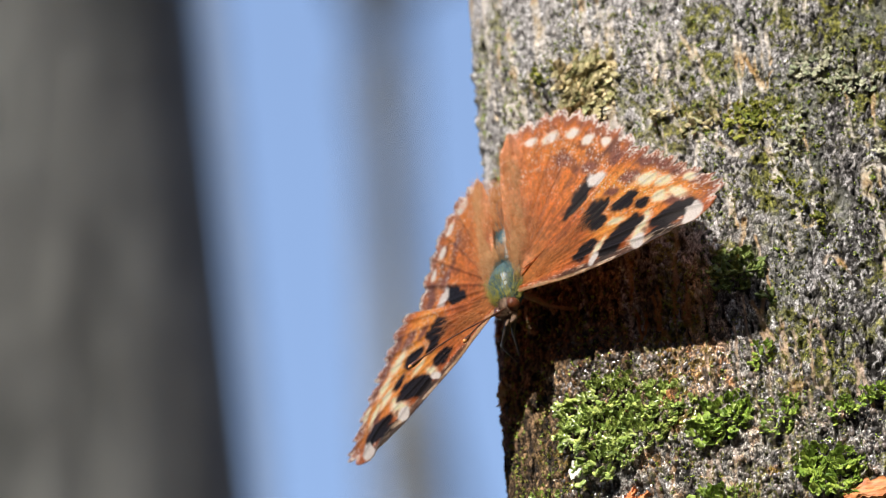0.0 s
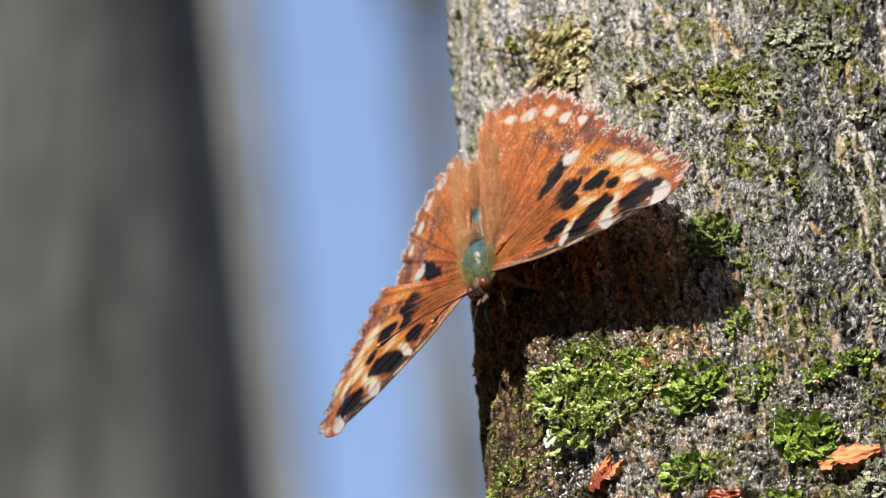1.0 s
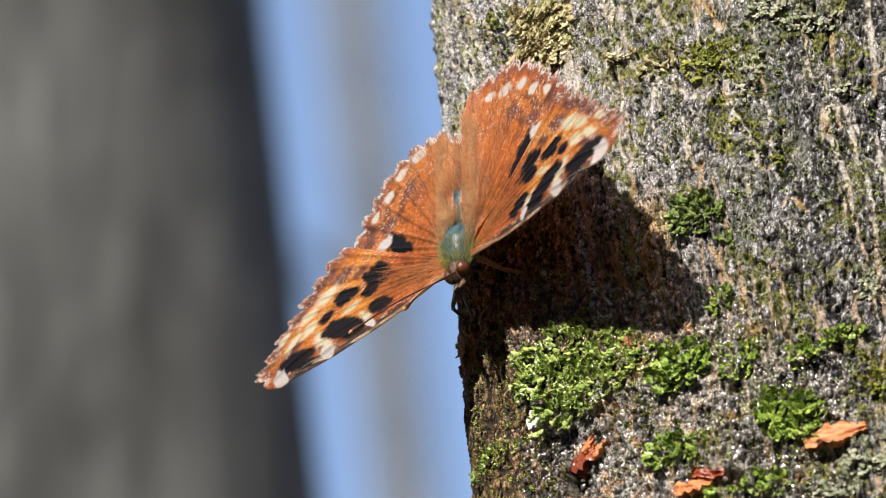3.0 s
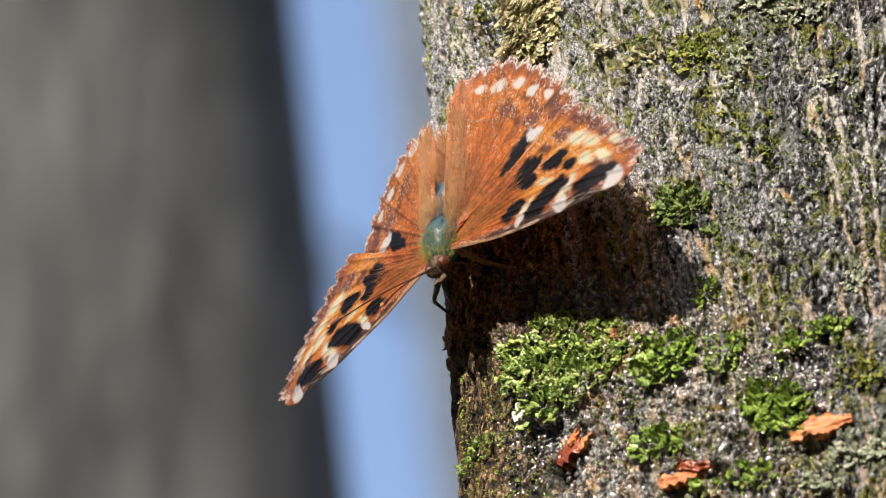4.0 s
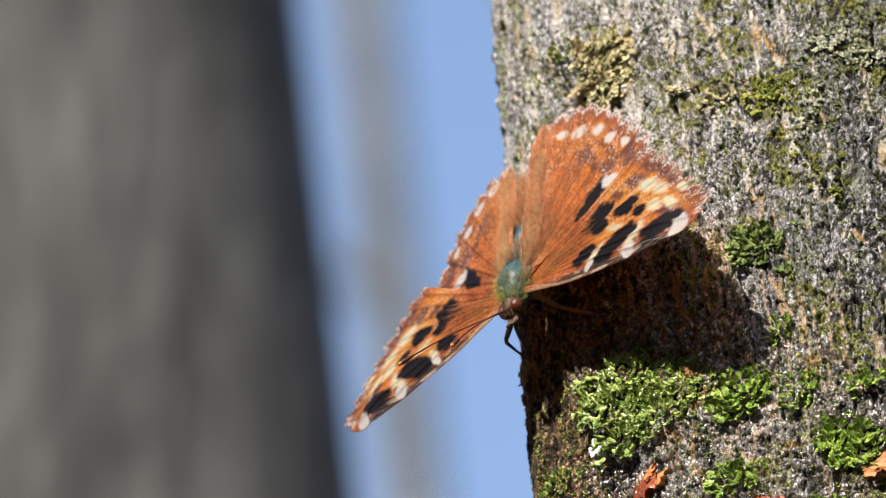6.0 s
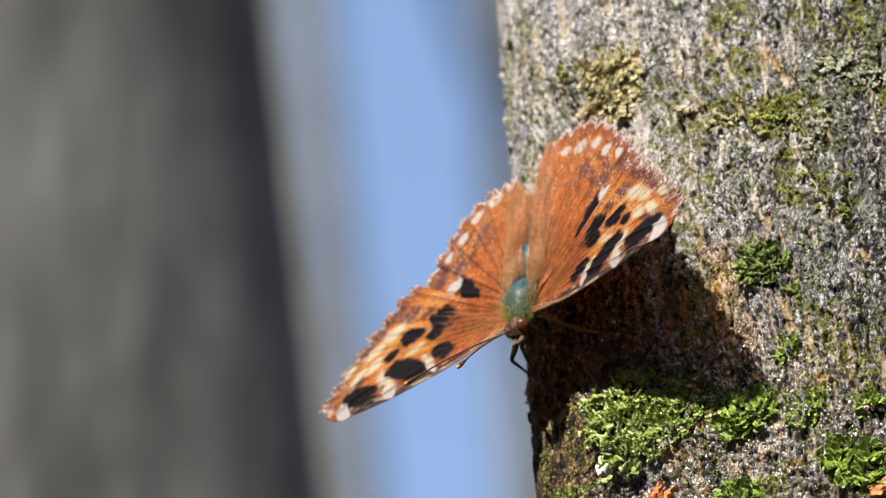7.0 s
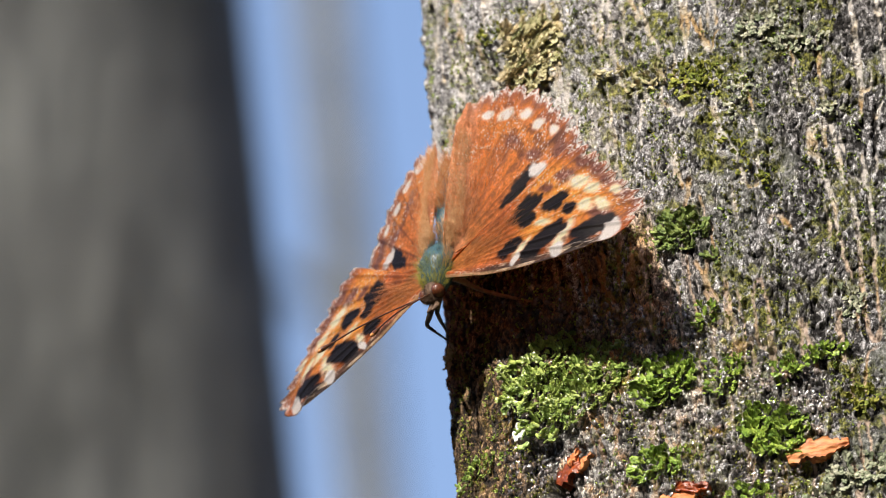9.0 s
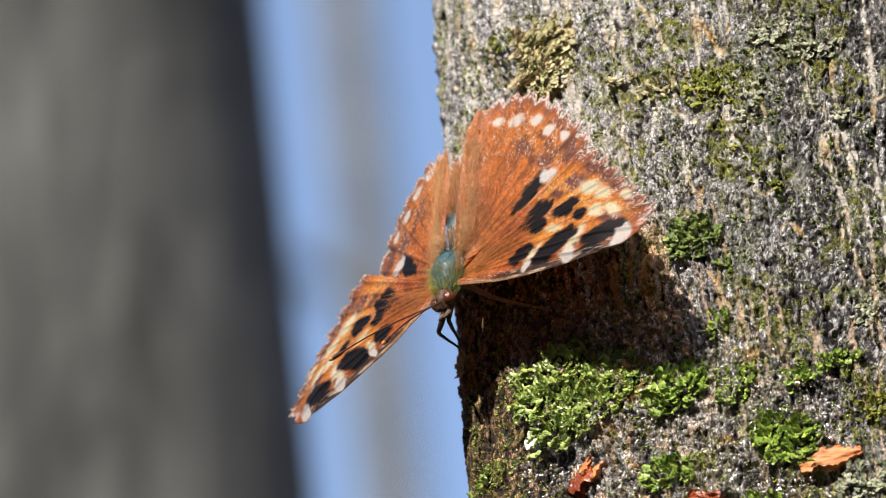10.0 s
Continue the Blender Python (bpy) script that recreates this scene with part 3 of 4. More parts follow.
lichen([(-27.0, -11.5, 4.1, 3.4), (-23.9, -16.7, 1.3, 1.1)], 110, 1.00, LICHEN_DULL, "dull green round leafy lichen on dry bark", 5)
lichen([(-23.2, -35.5, 3.8, 3.2), (-20.3, -33.6, 1.5, 1.4)], 70, 0.70, LICHEN_GREEN, GREEN_WET, 6)
lichen([(-8.7, -33.8, 4.2, 1.3), (-14.8, -35.9, 2.5, 2.1), (-11.8, -35.5, 1.6, 1.3)], 80, 0.75, LICHEN_GREEN, GREEN_WET, 7)
lichen([(-24.5, -24.9, 1.7, 2.3), (-25.8, -27.5, 1.0, 1.1)], 30, 0.75, LICHEN_GREEN, "small tuft of green lichen in the wing shadow", 8)
lichen([(-51.0, 26.9, 4.8, 3.8), (-52.6, 23.1, 5.5, 3.1)], 210, 1.25, LICHEN_OLIVE, "olive-tan leafy lichen with long curled lobes", 9, fan=(-20, 40, 14), tips=(0, 12), high=1.0, long=1.9)
lichen([(-35.8, 16.4, 2.3, 1.5), (-30.2, 13.5, 4.3, 2.0)], 80, 0.85, LICHEN_OLIVE, "dull olive leafy lichen strip", 10)
lichen([(-23.1, 12.5, 3.5, 3.7)], 130, 0.6, LICHEN_YELLOW, "fine yellow-green crusty lichen", 11, tips=(0, 25), high=0.4)
lichen([(-13.7, 19.9, 3.5, 2.2)], 55, 0.80, LICHEN_GREY, "pale grey-green leafy lichen", 12, tips=(0, 22), high=0.5)
lichen([(-8.6, 16.7, 4.0, 2.0)], 55, 0.80, LICHEN_GREY, "pale grey-green leafy lichen", 13, tips=(0, 22), high=0.5)
lichen([(-5.9, 4.9, 1.8, 1.3), (-5.9, -25.9, 2.0, 2.7)], 55, 0.75, LICHEN_GREY, "scattered pale grey-green lichen", 14, tips=(0, 22), high=0.5)
lichen([(-58.9, 30.3, 2.2, 1.8), (-52.9, 31.9, 1.6, 0.9), (-27.7, 26.5, 1.2, 1.1), (-18.5, 23.8, 1.3, 1.3), (-43.8, 26.5, 1.1, 0.9)], 80, 0.60, LICHEN_YELLOW, "small tufts of yellow-green lichen", 15)
lichen([(-70.5, -37.8, 4.0, 2.1), (-76.9, -38.2, 2.6, 1.2), (-63.0, -39.1, 1.7, 1.2)], 70, 0.65, LICHEN_GREEN, "thin green lichen near the wet foot of the bark", 16)
lichen([(-17.9, -1.5, 1.3, 3.1), (-19.2, 2.0, 1.8, 0.9), (-15.5, -5.2, 1.2, 1.8)], 60, 0.55, LICHEN_YELLOW, "yellow-green lichen along a pale crack", 17)
lichen([(-5.0, -41.9, 2.4, 2.1)], 40, 0.70, LICHEN_YELLOW, "olive-yellow round tuft of lichen", 18)
lichen([(-6.3, -53.3, 4.8, 3.0), (-11.6, -57.3, 3.2, 2.1)], 110, 0.85, LICHEN_GREY, "pale grey-green lichen below torn wood", 19, tips=(0, 22), high=0.5)
lichen([(-20.4, -55.3, 3.7, 2.3), (-27.0, -55.0, 2.2, 1.7)], 80, 0.75, LICHEN_GREEN, GREEN_WET, 20)
lichen([(-82.3, -16.6, 2.9, 1.3)], 18, 0.80, LICHEN_OLIVE, "dark lichen nub at the edge of the trunk", 21)
lichen([(-18.3, 7.8, 1.7, 2.8), (-15.8, 11.1, 2.5, 2.2)], 50, 0.60, LICHEN_GREY, "faded grey flat lichen", 22, tips=(0, 22), high=0.5)


def moss(name, count, material, low, size, seed, label):
    """Countless tiny tufts in the bark's damp patches, one mesh."""
    rnd = np.random.RandomState(seed)
    s, z = rnd.uniform(arc_of(-84), arc_of(16), count * 8), rnd.uniform(-62, 42, count * 8)
    keep = fbm(s / 4 + seed, z / 13, 91 + seed, 4) > low
    s, z = s[keep][:count], z[keep][:count]
    phi = phi_of(s)
    h = bark(s, z)[0] - dent(phi, z)
    x, y, nx, ny = trunk_xy(phi, h)
    tri, verts = [], []
    for k in range(len(s)):
        n = Vector((nx[k], ny[k], 0))
        c = Vector((x[k], y[k], z[k])) - n * 0.1
        for _ in range(4):
            d = (n * rnd.uniform(0.4, 1.0) + Vector(rnd.normal(0, 0.6, 3))).normalized()
            u = d.orthogonal().normalized() * size * rnd.uniform(0.25, 0.5)
            w = d.cross(u)
            ln, b = size * rnd.uniform(0.6, 1.4), len(verts)
            verts += [c - w * 0.4, c + d * ln * 0.6 + u, c + d * ln + w * 0.2, c + d * ln * 0.6 - u, c + d * ln * 0.5 + w * 0.6]
            tri += [(b, b + 1, b + 4), (b + 1, b + 2, b + 4), (b + 2, b + 3, b + 4), (b + 3, b, b + 4)]
    ob = link_mesh(name, np.array([tuple(v) for v in verts]) * MM, np.array(tri), material)
    ob.matrix_world = TRUNK
    return tagged(ob, label, "moss", kind="stuff")


def droplets():
    """Opaque bark-brown beads of wet, added to catch sun glints on the wet bark, one mesh."""
    rnd = np.random.RandomState(12)
    s, z = rnd.uniform(arc_of(-80), arc_of(-2), 40000), rnd.uniform(-64, -8, 40000)
    got = bark(s, z)
    keep = (got[4] > 0.35) & (fbm(s / 2.5, z / 2.5, 131, 3) > 0.5) & (rnd.rand(40000) < 0.34)
    s, z, h = s[keep][:9000], z[keep][:9000], got[0][keep][:9000]
    x, y, nx, ny = trunk_xy(phi_of(s), h - 0.03)
    rings, sides = 3, 7
    dome = [(math.sin(0.5 * math.pi * i / rings) * math.cos(2 * math.pi * j / sides), math.sin(0.5 * math.pi * i / rings) * math.sin(2 * math.pi * j / sides), math.cos(0.5 * math.pi * i / rings)) for i in range(1, rings + 1) for j in range(sides)]
    unit = np.array([(0, 0, 1), *dome])
    tri = [(0, 1 + j, 1 + (j + 1) % sides) for j in range(sides)]
    for i in range(rings - 1):
        for j in range(sides):
            a, b = 1 + i * sides + j, 1 + i * sides + (j + 1) % sides
            tri += [(a, a + sides, b + sides), (a, b + sides, b)]
    tri = np.array(tri)
    k = len(s)
    size = 0.08 + 0.36 * rnd.rand(k) ** 2.6
    nrm = np.stack([nx, ny, np.zeros(k)], -1)
    tan = np.stack([-ny, nx, np.zeros(k)], -1)
    at = np.stack([x, y, z], -1)
    up = np.array([0, 0, 1.0])
    squash, tall = rnd.uniform(0.3, 0.65, k), rnd.uniform(0.8, 1.7, k)
    v = at[:, None] + size[:, None, None] * (unit[None, :, :1] * tan[:, None] + unit[None, :, 1:2] * up * tall[:, None, None] + unit[None, :, 2:] * nrm[:, None] * squash[:, None, None])
    f = tri[None] + (np.arange(k) * len(unit))[:, None, None]
    ob = link_mesh("water_beads", v.reshape(-1, 3) * MM, f.reshape(-1, 3), WATER)
    ob.matrix_world = TRUNK
    return tagged(ob, "glinting beads of water on wet dark bark", "water beads", kind="stuff")


droplets()
moss("moss", 5200, LICHEN_YELLOW, 0.53, 0.4, 3, "tiny yellow-green moss tufts scattered over the bark")
moss("moss", 2600, LICHEN_GREEN, 0.53, 0.46, 8, "tiny green moss tufts in damp bark cracks")


# ---- butterfly ----
FORE_BASE, HIND_BASE = (-2.0, 3.0), (-1.6, 0.4)
FORE_EDGE = [(-1.6, 4.6), (6.6, 7.6), (13, 9.1), (20, 10.1), (27, 10.7), (31.4, 10.2), (34.4, 8.7), (35.9, 6.6), (35.4, 4.6), (33.6, 2.4), (31.4, 0.2),
             (29.4, -2.4), (27.3, -5.2), (24.6, -8.2), (22, -10.2), (20, -11.2), (14, -7.2), (7, -2.6), (1.6, 0.0), (-1.8, 0.0)]
HIND_EDGE = [(5, 0.4), (12, -2.4), (18, -6.5), (20.8, -10.0), (21, -12.8), (19.4, -15.4), (18.2, -17.5), (16.2, -19.7), (14.4, -21.8), (12.2, -24.3), (9.8, -26.1), (6.8, -27.3),
             (3.2, -27.4), (-0.4, -26.0), (-1.8, -23.2), (-2.1, -16.7), (-2.0, -9.0), (-1.6, -3.0)]
HIND_WORN = HIND_EDGE[:9] + [(12, -23.4), (9.4, -24.2), (6.8, -24.6), (3.8, -24.3), (1.2, -23.1), (-1.0, -20.7), (-2.5, -15.9), (-2.8, -9.0), (-2.2, -3.0)]
RUST, ORANGE, CREAM = (0.3, 0.082, 0.02), (0.52, 0.2, 0.036), (0.66, 0.52, 0.36)
BLACK, WHITE, MARGIN = (0.006, 0.0035, 0.003), (0.64, 0.65, 0.66), (0.14, 0.055, 0.038)
# spots: p, q, half length, half width, turn (degrees)
FORE_ORANGE = [(20, -4.0, 7.5, 4.2, 25), (25.5, 0.5, 7, 4.4, 30), (16.5, 3.0, 3.4, 2.8, 10), (30, 3.5, 3.6, 1.6, 40)]
FORE_CREAM = [(23.2, -3.2, 2.2, 1.1, 25), (22.3, 7.0, 2.9, 1.1, -55), (25.8, 2.4, 1.6, 1.0, 38), (26.4, -0.8, 1.4, 0.9, 30), (29.0, 3.4, 1.8, 0.8, 42), (31.0, 1.4, 1.2, 0.6, 42), (14.4, 6.0, 2.0, 0.8, -48), (17.6, 2.4, 1.4, 0.6, 20)]
FORE_WHITE = [(31.0, 9.0, 1.9, 1.0, -52), (21.7, 9.0, 1.2, 0.9, -50), (13.6, 7.6, 1.0, 0.5, -40)]
FORE_BLACK = [(13.3, -2.2, 2.6, 1.7, -45), (14.2, 0.6, 1.4, 1.2, 0), (19.2, -0.7, 2.2, 1.4, -12), (22.5, 1.5, 1.6, 1.0, 30), (18.4, 6.2, 3.6, 1.8, -22), (20.8, 4.9, 1.4, 1.3, 0), (12.0, 4.9, 2.0, 1.4, -20), (27.8, 7.6, 3.7, 1.5, -8), (25.4, 9.6, 2.4, 0.9, 5)]
FORE_BROWN = [(20.3, -5.6, 2.0, 1.1, 15), (28.6, 4.8, 2.6, 1.0, 30), (31.8, 1.8, 2.4, 0.9, 48), (26.2, -4.6, 2.4, 0.9, 55), (30.0, 6.4, 2.0, 0.8, 35), (23.5, -6.8, 2.2, 1.0, 40), (28.4, -1.6, 1.8, 0.7, 50), (16.8, -4.6, 1.6, 0.8, 20)]
HIND_ORANGE = [(14.0, -14.6, 4.0, 2.2, 50), (10.5, -17.8, 4.0, 1.9, 50), (6, -20.4, 3.0, 1.6, 20)]
HIND_WHITE = [(13.9, -9.8, 1.4, 1.1, 30)]
HIND_CREAM = [(15.8, -16.3, 0.8, 0.65, 50), (12.9, -18.4, 0.95, 0.85, 45), (10.4, -21.3, 1.0, 0.85, 35), (6.5, -22.6, 1.15, 0.95, 15), (3.2, -23.6, 0.8, 0.6, 0)]
HIND_BLACK = [(11.0, -8.3, 3.2, 1.5, -40), (8.8, -6.0, 1.6, 0.9, -40)]
HIND_BROWN = [(12.5, -13.0, 2.0, 1.0, 20), (8.5, -17.0, 1.6, 0.9, 30), (17.4, -12.6, 2.4, 1.4, 70)]


def stained(col, p, q, spots, rgb, soft=0.28, seed=0):
    for k, (cx, cy, a, b, turn) in enumerate(spots):
        c, s = math.cos(radians(turn)), math.sin(radians(turn))
        u, v = ((p - cx) * c + (q - cy) * s) / a, (-(p - cx) * s + (q - cy) * c) / b
        d = np.sqrt(u * u + v * v) * 0.94 + 0.95 * (fbm(p * 0.8 + k, q * 0.8, seed + k, 4) - 0.5)
        f = smooth(1 + soft, 1 - soft, d)[..., None]
        col = col * (1 - f) + np.array(rgb) * f
    return col


def wing_colors(p, q, t, kind, base):
    """Scale colours with painted glints; t runs from the wing's root (0) to its margin (1)."""
    ang, rad = np.arctan2(q - base[1], p - base[0]), np.hypot(p - base[0], q - base[1])
    rays = fbm(ang * 52, rad * 0.3, 23, 3)[..., None]
    n1, n2 = fbm(p * 0.5, q * 0.5, 7, 3)[..., None], fbm(p * 2.6, q * 2.6, 17, 3)[..., None]
    fleck = vnoise(p * 7.5, q * 7.5, 19)[..., None]
    col = np.array(RUST) * (0.42 + 1.15 * n1) * np.ones((*p.shape, 3))
    f = smooth(0.5, 0.1, t)[..., None]
    col = col * (1 - 0.45 * f) + np.array((0.33, 0.16, 0.045)) * 0.45 * f

    def lay(col, f, rgb):
        return col * (1 - f[..., None]) + np.array(rgb) * f[..., None]

    spot = vnoise(p * 4.0, q * 4.0, 29)
    if kind == "fore":
        col = stained(col, p, q, FORE_ORANGE, ORANGE, 0.7, 101)
        col = stained(col, p, q, FORE_BROWN, MARGIN, 0.5, 111)
        edge = smooth(0.88, 0.96, t + 0.22 * (n2[..., 0] - 0.5)) * smooth(9.5, 7.5, q + 0.04 * p)
        col = lay(col, 0.75 * edge, MARGIN)
        col = stained(col, p, q, FORE_CREAM, CREAM, 0.5, 131)
        col = stained(col, p, q, [(x, y, a * 1.12, b * 1.15, c) for x, y, a, b, c in FORE_BLACK], BLACK, 0.2, 151)
        col = stained(col, p, q, FORE_WHITE, WHITE, 0.3, 171)
        costa = smooth(0.93, 0.97, t) * smooth(7.0, 8.2, q + 0.02 * p + smooth(14, 2, p) * 3) * smooth(31, 28, p)
        col = lay(col, 0.85 * costa, (0.07, 0.045, 0.035))
        col = lay(col, 0.6 * smooth(0.975, 0.99, t) * smooth(7.0, 8.2, q + 0.02 * p + smooth(14, 2, p) * 3) * smooth(24, 10, p), (0.42, 0.27, 0.13))
        along = np.interp(p, [c[0] for c in FORE_EDGE[:7]], [c[1] for c in FORE_EDGE[:7]]) - q
        band = smooth(1.35, 0.8, along + 0.5 * (n2[..., 0] - 0.5)) * smooth(33, 29, p)
        col = lay(col, 0.85 * band * smooth(2, 9, p), (0.05, 0.036, 0.03))
        col = lay(col, 0.75 * band * smooth(0.5, 0.68, fbm(p * 0.55, along * 3.2, 191, 3)), (0.55, 0.44, 0.32))
        col = lay(col, 0.8 * smooth(0.5, 0.2, along) * smooth(16, 6, p), (0.5, 0.34, 0.19))
        col = stained(col, p, q, FORE_WHITE, WHITE, 0.3, 171)
        fringe = smooth(0.955, 0.985, t) * smooth(9.0, 7.0, q) * smooth(0.42, 0.6, spot) * smooth(16, 20, p)
        col = lay(col, 0.75 * fringe, (0.72, 0.62, 0.58))
    else:
        col = lay(col, 0.55 * smooth(0.25, 0.6, t), (0.52, 0.175, 0.034))
        col = stained(col, p, q, HIND_ORANGE, (0.42, 0.15, 0.032), 0.8, 201)
        mottle = smooth(0.46, 0.6, fbm(p * 0.7, q * 0.7, 221, 4)) * smooth(0.4, 0.75, t) * smooth(2, 6, p)
        col = lay(col, 0.72 * mottle, (0.12, 0.04, 0.02))
        col = stained(col, p, q, HIND_BROWN, MARGIN, 0.6, 211)
        outer = smooth(0.6, 2.4, p + 0.15 * (-q - 17)) * smooth(-8, -11, q)
        edge = smooth(0.9, 0.96, t + 0.12 * (n2[..., 0] - 0.5)) * outer
        col = lay(col, 0.75 * edge, MARGIN)
        col = stained(col, p, q, HIND_BLACK, BLACK, 0.25, 231)
        col = stained(col, p, q, [(x, y, a * 1.12, b * 1.15, c) for x, y, a, b, c in HIND_CREAM], (0.64, 0.57, 0.5), 0.4, 241)
        col = stained(col, p, q, HIND_WHITE, WHITE, 0.4, 251)
        col = lay(col, 0.85 * smooth(0.955, 0.98, t) * outer * smooth(0.36, 0.52, spot), (0.8, 0.7, 0.66))
        col = lay(col, 0.6 * smooth(2.6, 0.4, p), (0.42, 0.2, 0.11))
    # tiny pale flecks painted on as sun glints of the scales
    painted_glint = smooth(0.72, 0.88, vnoise(p * 6.5, q * 6.5, 37)) * smooth(0.35, 0.7, t) * smooth(0.4, 0.6, n1[..., 0])
    col = lay(col, 0.75 * painted_glint * smooth(0.04, 0.2, col[..., 0]), (0.8, 0.68, 0.6))
    calm = 1 - 0.65 * np.clip(col.min(-1, keepdims=True) / 0.35, 0, 1)
    col = col * (1 + calm * ((0.5 + 1.0 * n2) * (0.74 + 0.52 * rays) * (0.7 + 0.6 * fleck) - 1))
    return np.clip(col * 1.95, 0, 0.95)


def wing(name, base, edge, kind, side, parent, label):
    """A wing as a closed thin shell, a fan from its root. side -1: the wing on local -x."""
    e = np.array(edge)
    seg = np.r_[0, np.cumsum(np.hypot(*np.diff(e, axis=0).T))]
    m, rings = 420, 130
    u = np.linspace(0, seg[-1], m)
    x, y = np.interp(u, seg, e[:, 0]), np.interp(u, seg, e[:, 1])
    for _ in range(5):
        x[1:-1], y[1:-1] = (x[:-2] + 2 * x[1:-1] + x[2:]) / 4, (y[:-2] + 2 * y[1:-1] + y[2:]) / 4
    outer = smooth(31, 35, x) * smooth(9, 6, y) if kind == "fore" else 0 * x
    if kind == "fore":
        outer = np.maximum(outer, (u > np.interp(37, e[:8, 0], seg[:8])) * (u < seg[15]) * 1.0)
    else:
        outer = smooth(seg[3], seg[4], u) * smooth(seg[14], seg[13], u)
    scal = outer * (0.045 * np.abs(np.sin(u * 0.95 + 0.6)) + 0.03 * (vnoise(u * 2.1, u * 0, 5) - 0.5) + 0.012 * (vnoise(u * 9.1, u * 0, 6) - 0.5) - 0.02)
    t = np.linspace(0.0, 1, rings) ** 0.85
    tt, xx = np.meshgrid(t, x, indexing="ij")
    grow = 1 + scal[None, :] * tt**6
    p = base[0] + (xx - base[0]) * tt * grow
    q = base[1] + (y[None, :] - base[1]) * tt * grow
    ang = np.arctan2(y - base[1], x - base[0])[None, :] + 0 * tt
    veins = np.zeros_like(p)
    for k in range(9):
        a0 = (-0.52 + 0.095 * k) if kind == "fore" else (-1.5 + 0.16 * k)
        veins = np.maximum(veins, np.exp(-(((ang - a0) * np.hypot(p - base[0], q - base[1])) / 0.28) ** 2) * smooth(0.1, 0.3, tt))
    z = 0.2 * veins + 0.25 * (fbm(p * 0.22, q * 0.22, 301, 2) - 0.5) * tt
    if kind == "fore":
        z = z + 0.4 * np.sin(np.clip(tt, 0, 1) * math.pi) + np.clip(0.14 * (q - 1.5), -0.7, 0.8) * smooth(34, 26, p) * smooth(0, 0.3, tt) - 0.6 * smooth(26, 36, p)
    else:
        z = z - 0.35 + 1.4 * smooth(4, -2, p) * smooth(0.1, 0.5, tt) + 0.3 * np.sin(tt * math.pi)
    col = wing_colors(p, q, tt, kind, base)
    col = col * (1 - 0.25 * veins[..., None])
    under = np.array((0.5, 0.29, 0.13)) * (0.5 + fbm(p * 0.8, q * 2.4, 401, 4)[..., None]) + 0 * col
    top = np.stack([side * p, q, z], -1).reshape(-1, 3)
    bot = np.stack([side * p, q, z - 0.14], -1).reshape(-1, 3)
    n = len(top)
    f = grid_faces(rings, m)
    g = f[:, ::-1] + n
    rim = np.array([(n - m + j, n - m + j + 1, 2 * n - m + j + 1, 2 * n - m + j) for j in range(m - 1)])
    faces = np.concatenate([f, g, rim])
    if side > 0:
        faces = faces[:, ::-1]
    rgba = np.ones((2 * n, 4))
    rgba[:n, :3], rgba[n:, :3] = col.reshape(-1, 3), under.reshape(-1, 3)
    ob = link_mesh(name, np.concatenate([top, bot]) * MM, faces, WING, parent, colors=rgba)
    return tagged(ob, label)


def hairs(name, roots, dirs, length, width, material, parent, seed, curl=0.35):
    """Fine tapering hairs as slender three-sided blades; roots and dirs in mm."""
    rnd = random.Random(seed)
    verts, faces = [], []
    for r, d in zip(roots, dirs):
        d = (Vector(d).normalized() + Vector((rnd.gauss(0, 0.2), rnd.gauss(0, 0.2), rnd.gauss(0, 0.2)))).normalized()
        ln = length * rnd.uniform(0.5, 1.3)
        u = d.orthogonal().normalized() * width
        w = d.cross(u).normalized() * width
        bend = Vector((rnd.gauss(0, curl), rnd.gauss(0, curl), rnd.gauss(0, curl))) * ln * 0.3
        b = len(verts)
        for k, s in ((0.0, 1.0), (0.5, 0.7)):
            c = Vector(r) + d * ln * k + bend * k * k
            verts += [c + u * s, c - u * 0.5 * s + w * 0.87 * s, c - u * 0.5 * s - w * 0.87 * s]
        verts.append(Vector(r) + d * ln + bend)
        for k in range(3):
            j = (k + 1) % 3
            faces += [(b + k, b + j, b + 3 + j, b + 3 + k), (b + 3 + k, b + 3 + j, b + 6)]
    return tagged(link_mesh(name, [v * MM for v in verts], faces, material, parent), kind="stuff")


def blob(centers, radii, flat=1.0, sides=20, steps=26):
    """A smooth spindle through centres (mm) with the given radii, as metres."""
    c, r = np.array(centers, float), np.array(radii, float)
    k = np.linspace(0, 1, len(c))
    s = np.linspace(0, 1, steps)
    pts = np.stack([np.interp(s, k, c[:, i]) for i in range(3)], -1)
    rad = np.interp(s, k, r)
    for _ in range(2):
        rad[1:-1] = (rad[:-2] + 2 * rad[1:-1] + rad[2:]) / 4
    verts = []
    for p, q in zip(pts, rad):
        for j in range(sides):
            a = 2 * math.pi * j / sides
            verts.append(((p[0] + q * math.cos(a)) * MM, p[1] * MM, (p[2] + flat * q * math.sin(a)) * MM))
    f = [tuple(x) for x in grid_faces(steps, sides, True)]
    return verts, f + [tuple(range(sides))[::-1], tuple(range((steps - 1) * sides, steps * sides))]


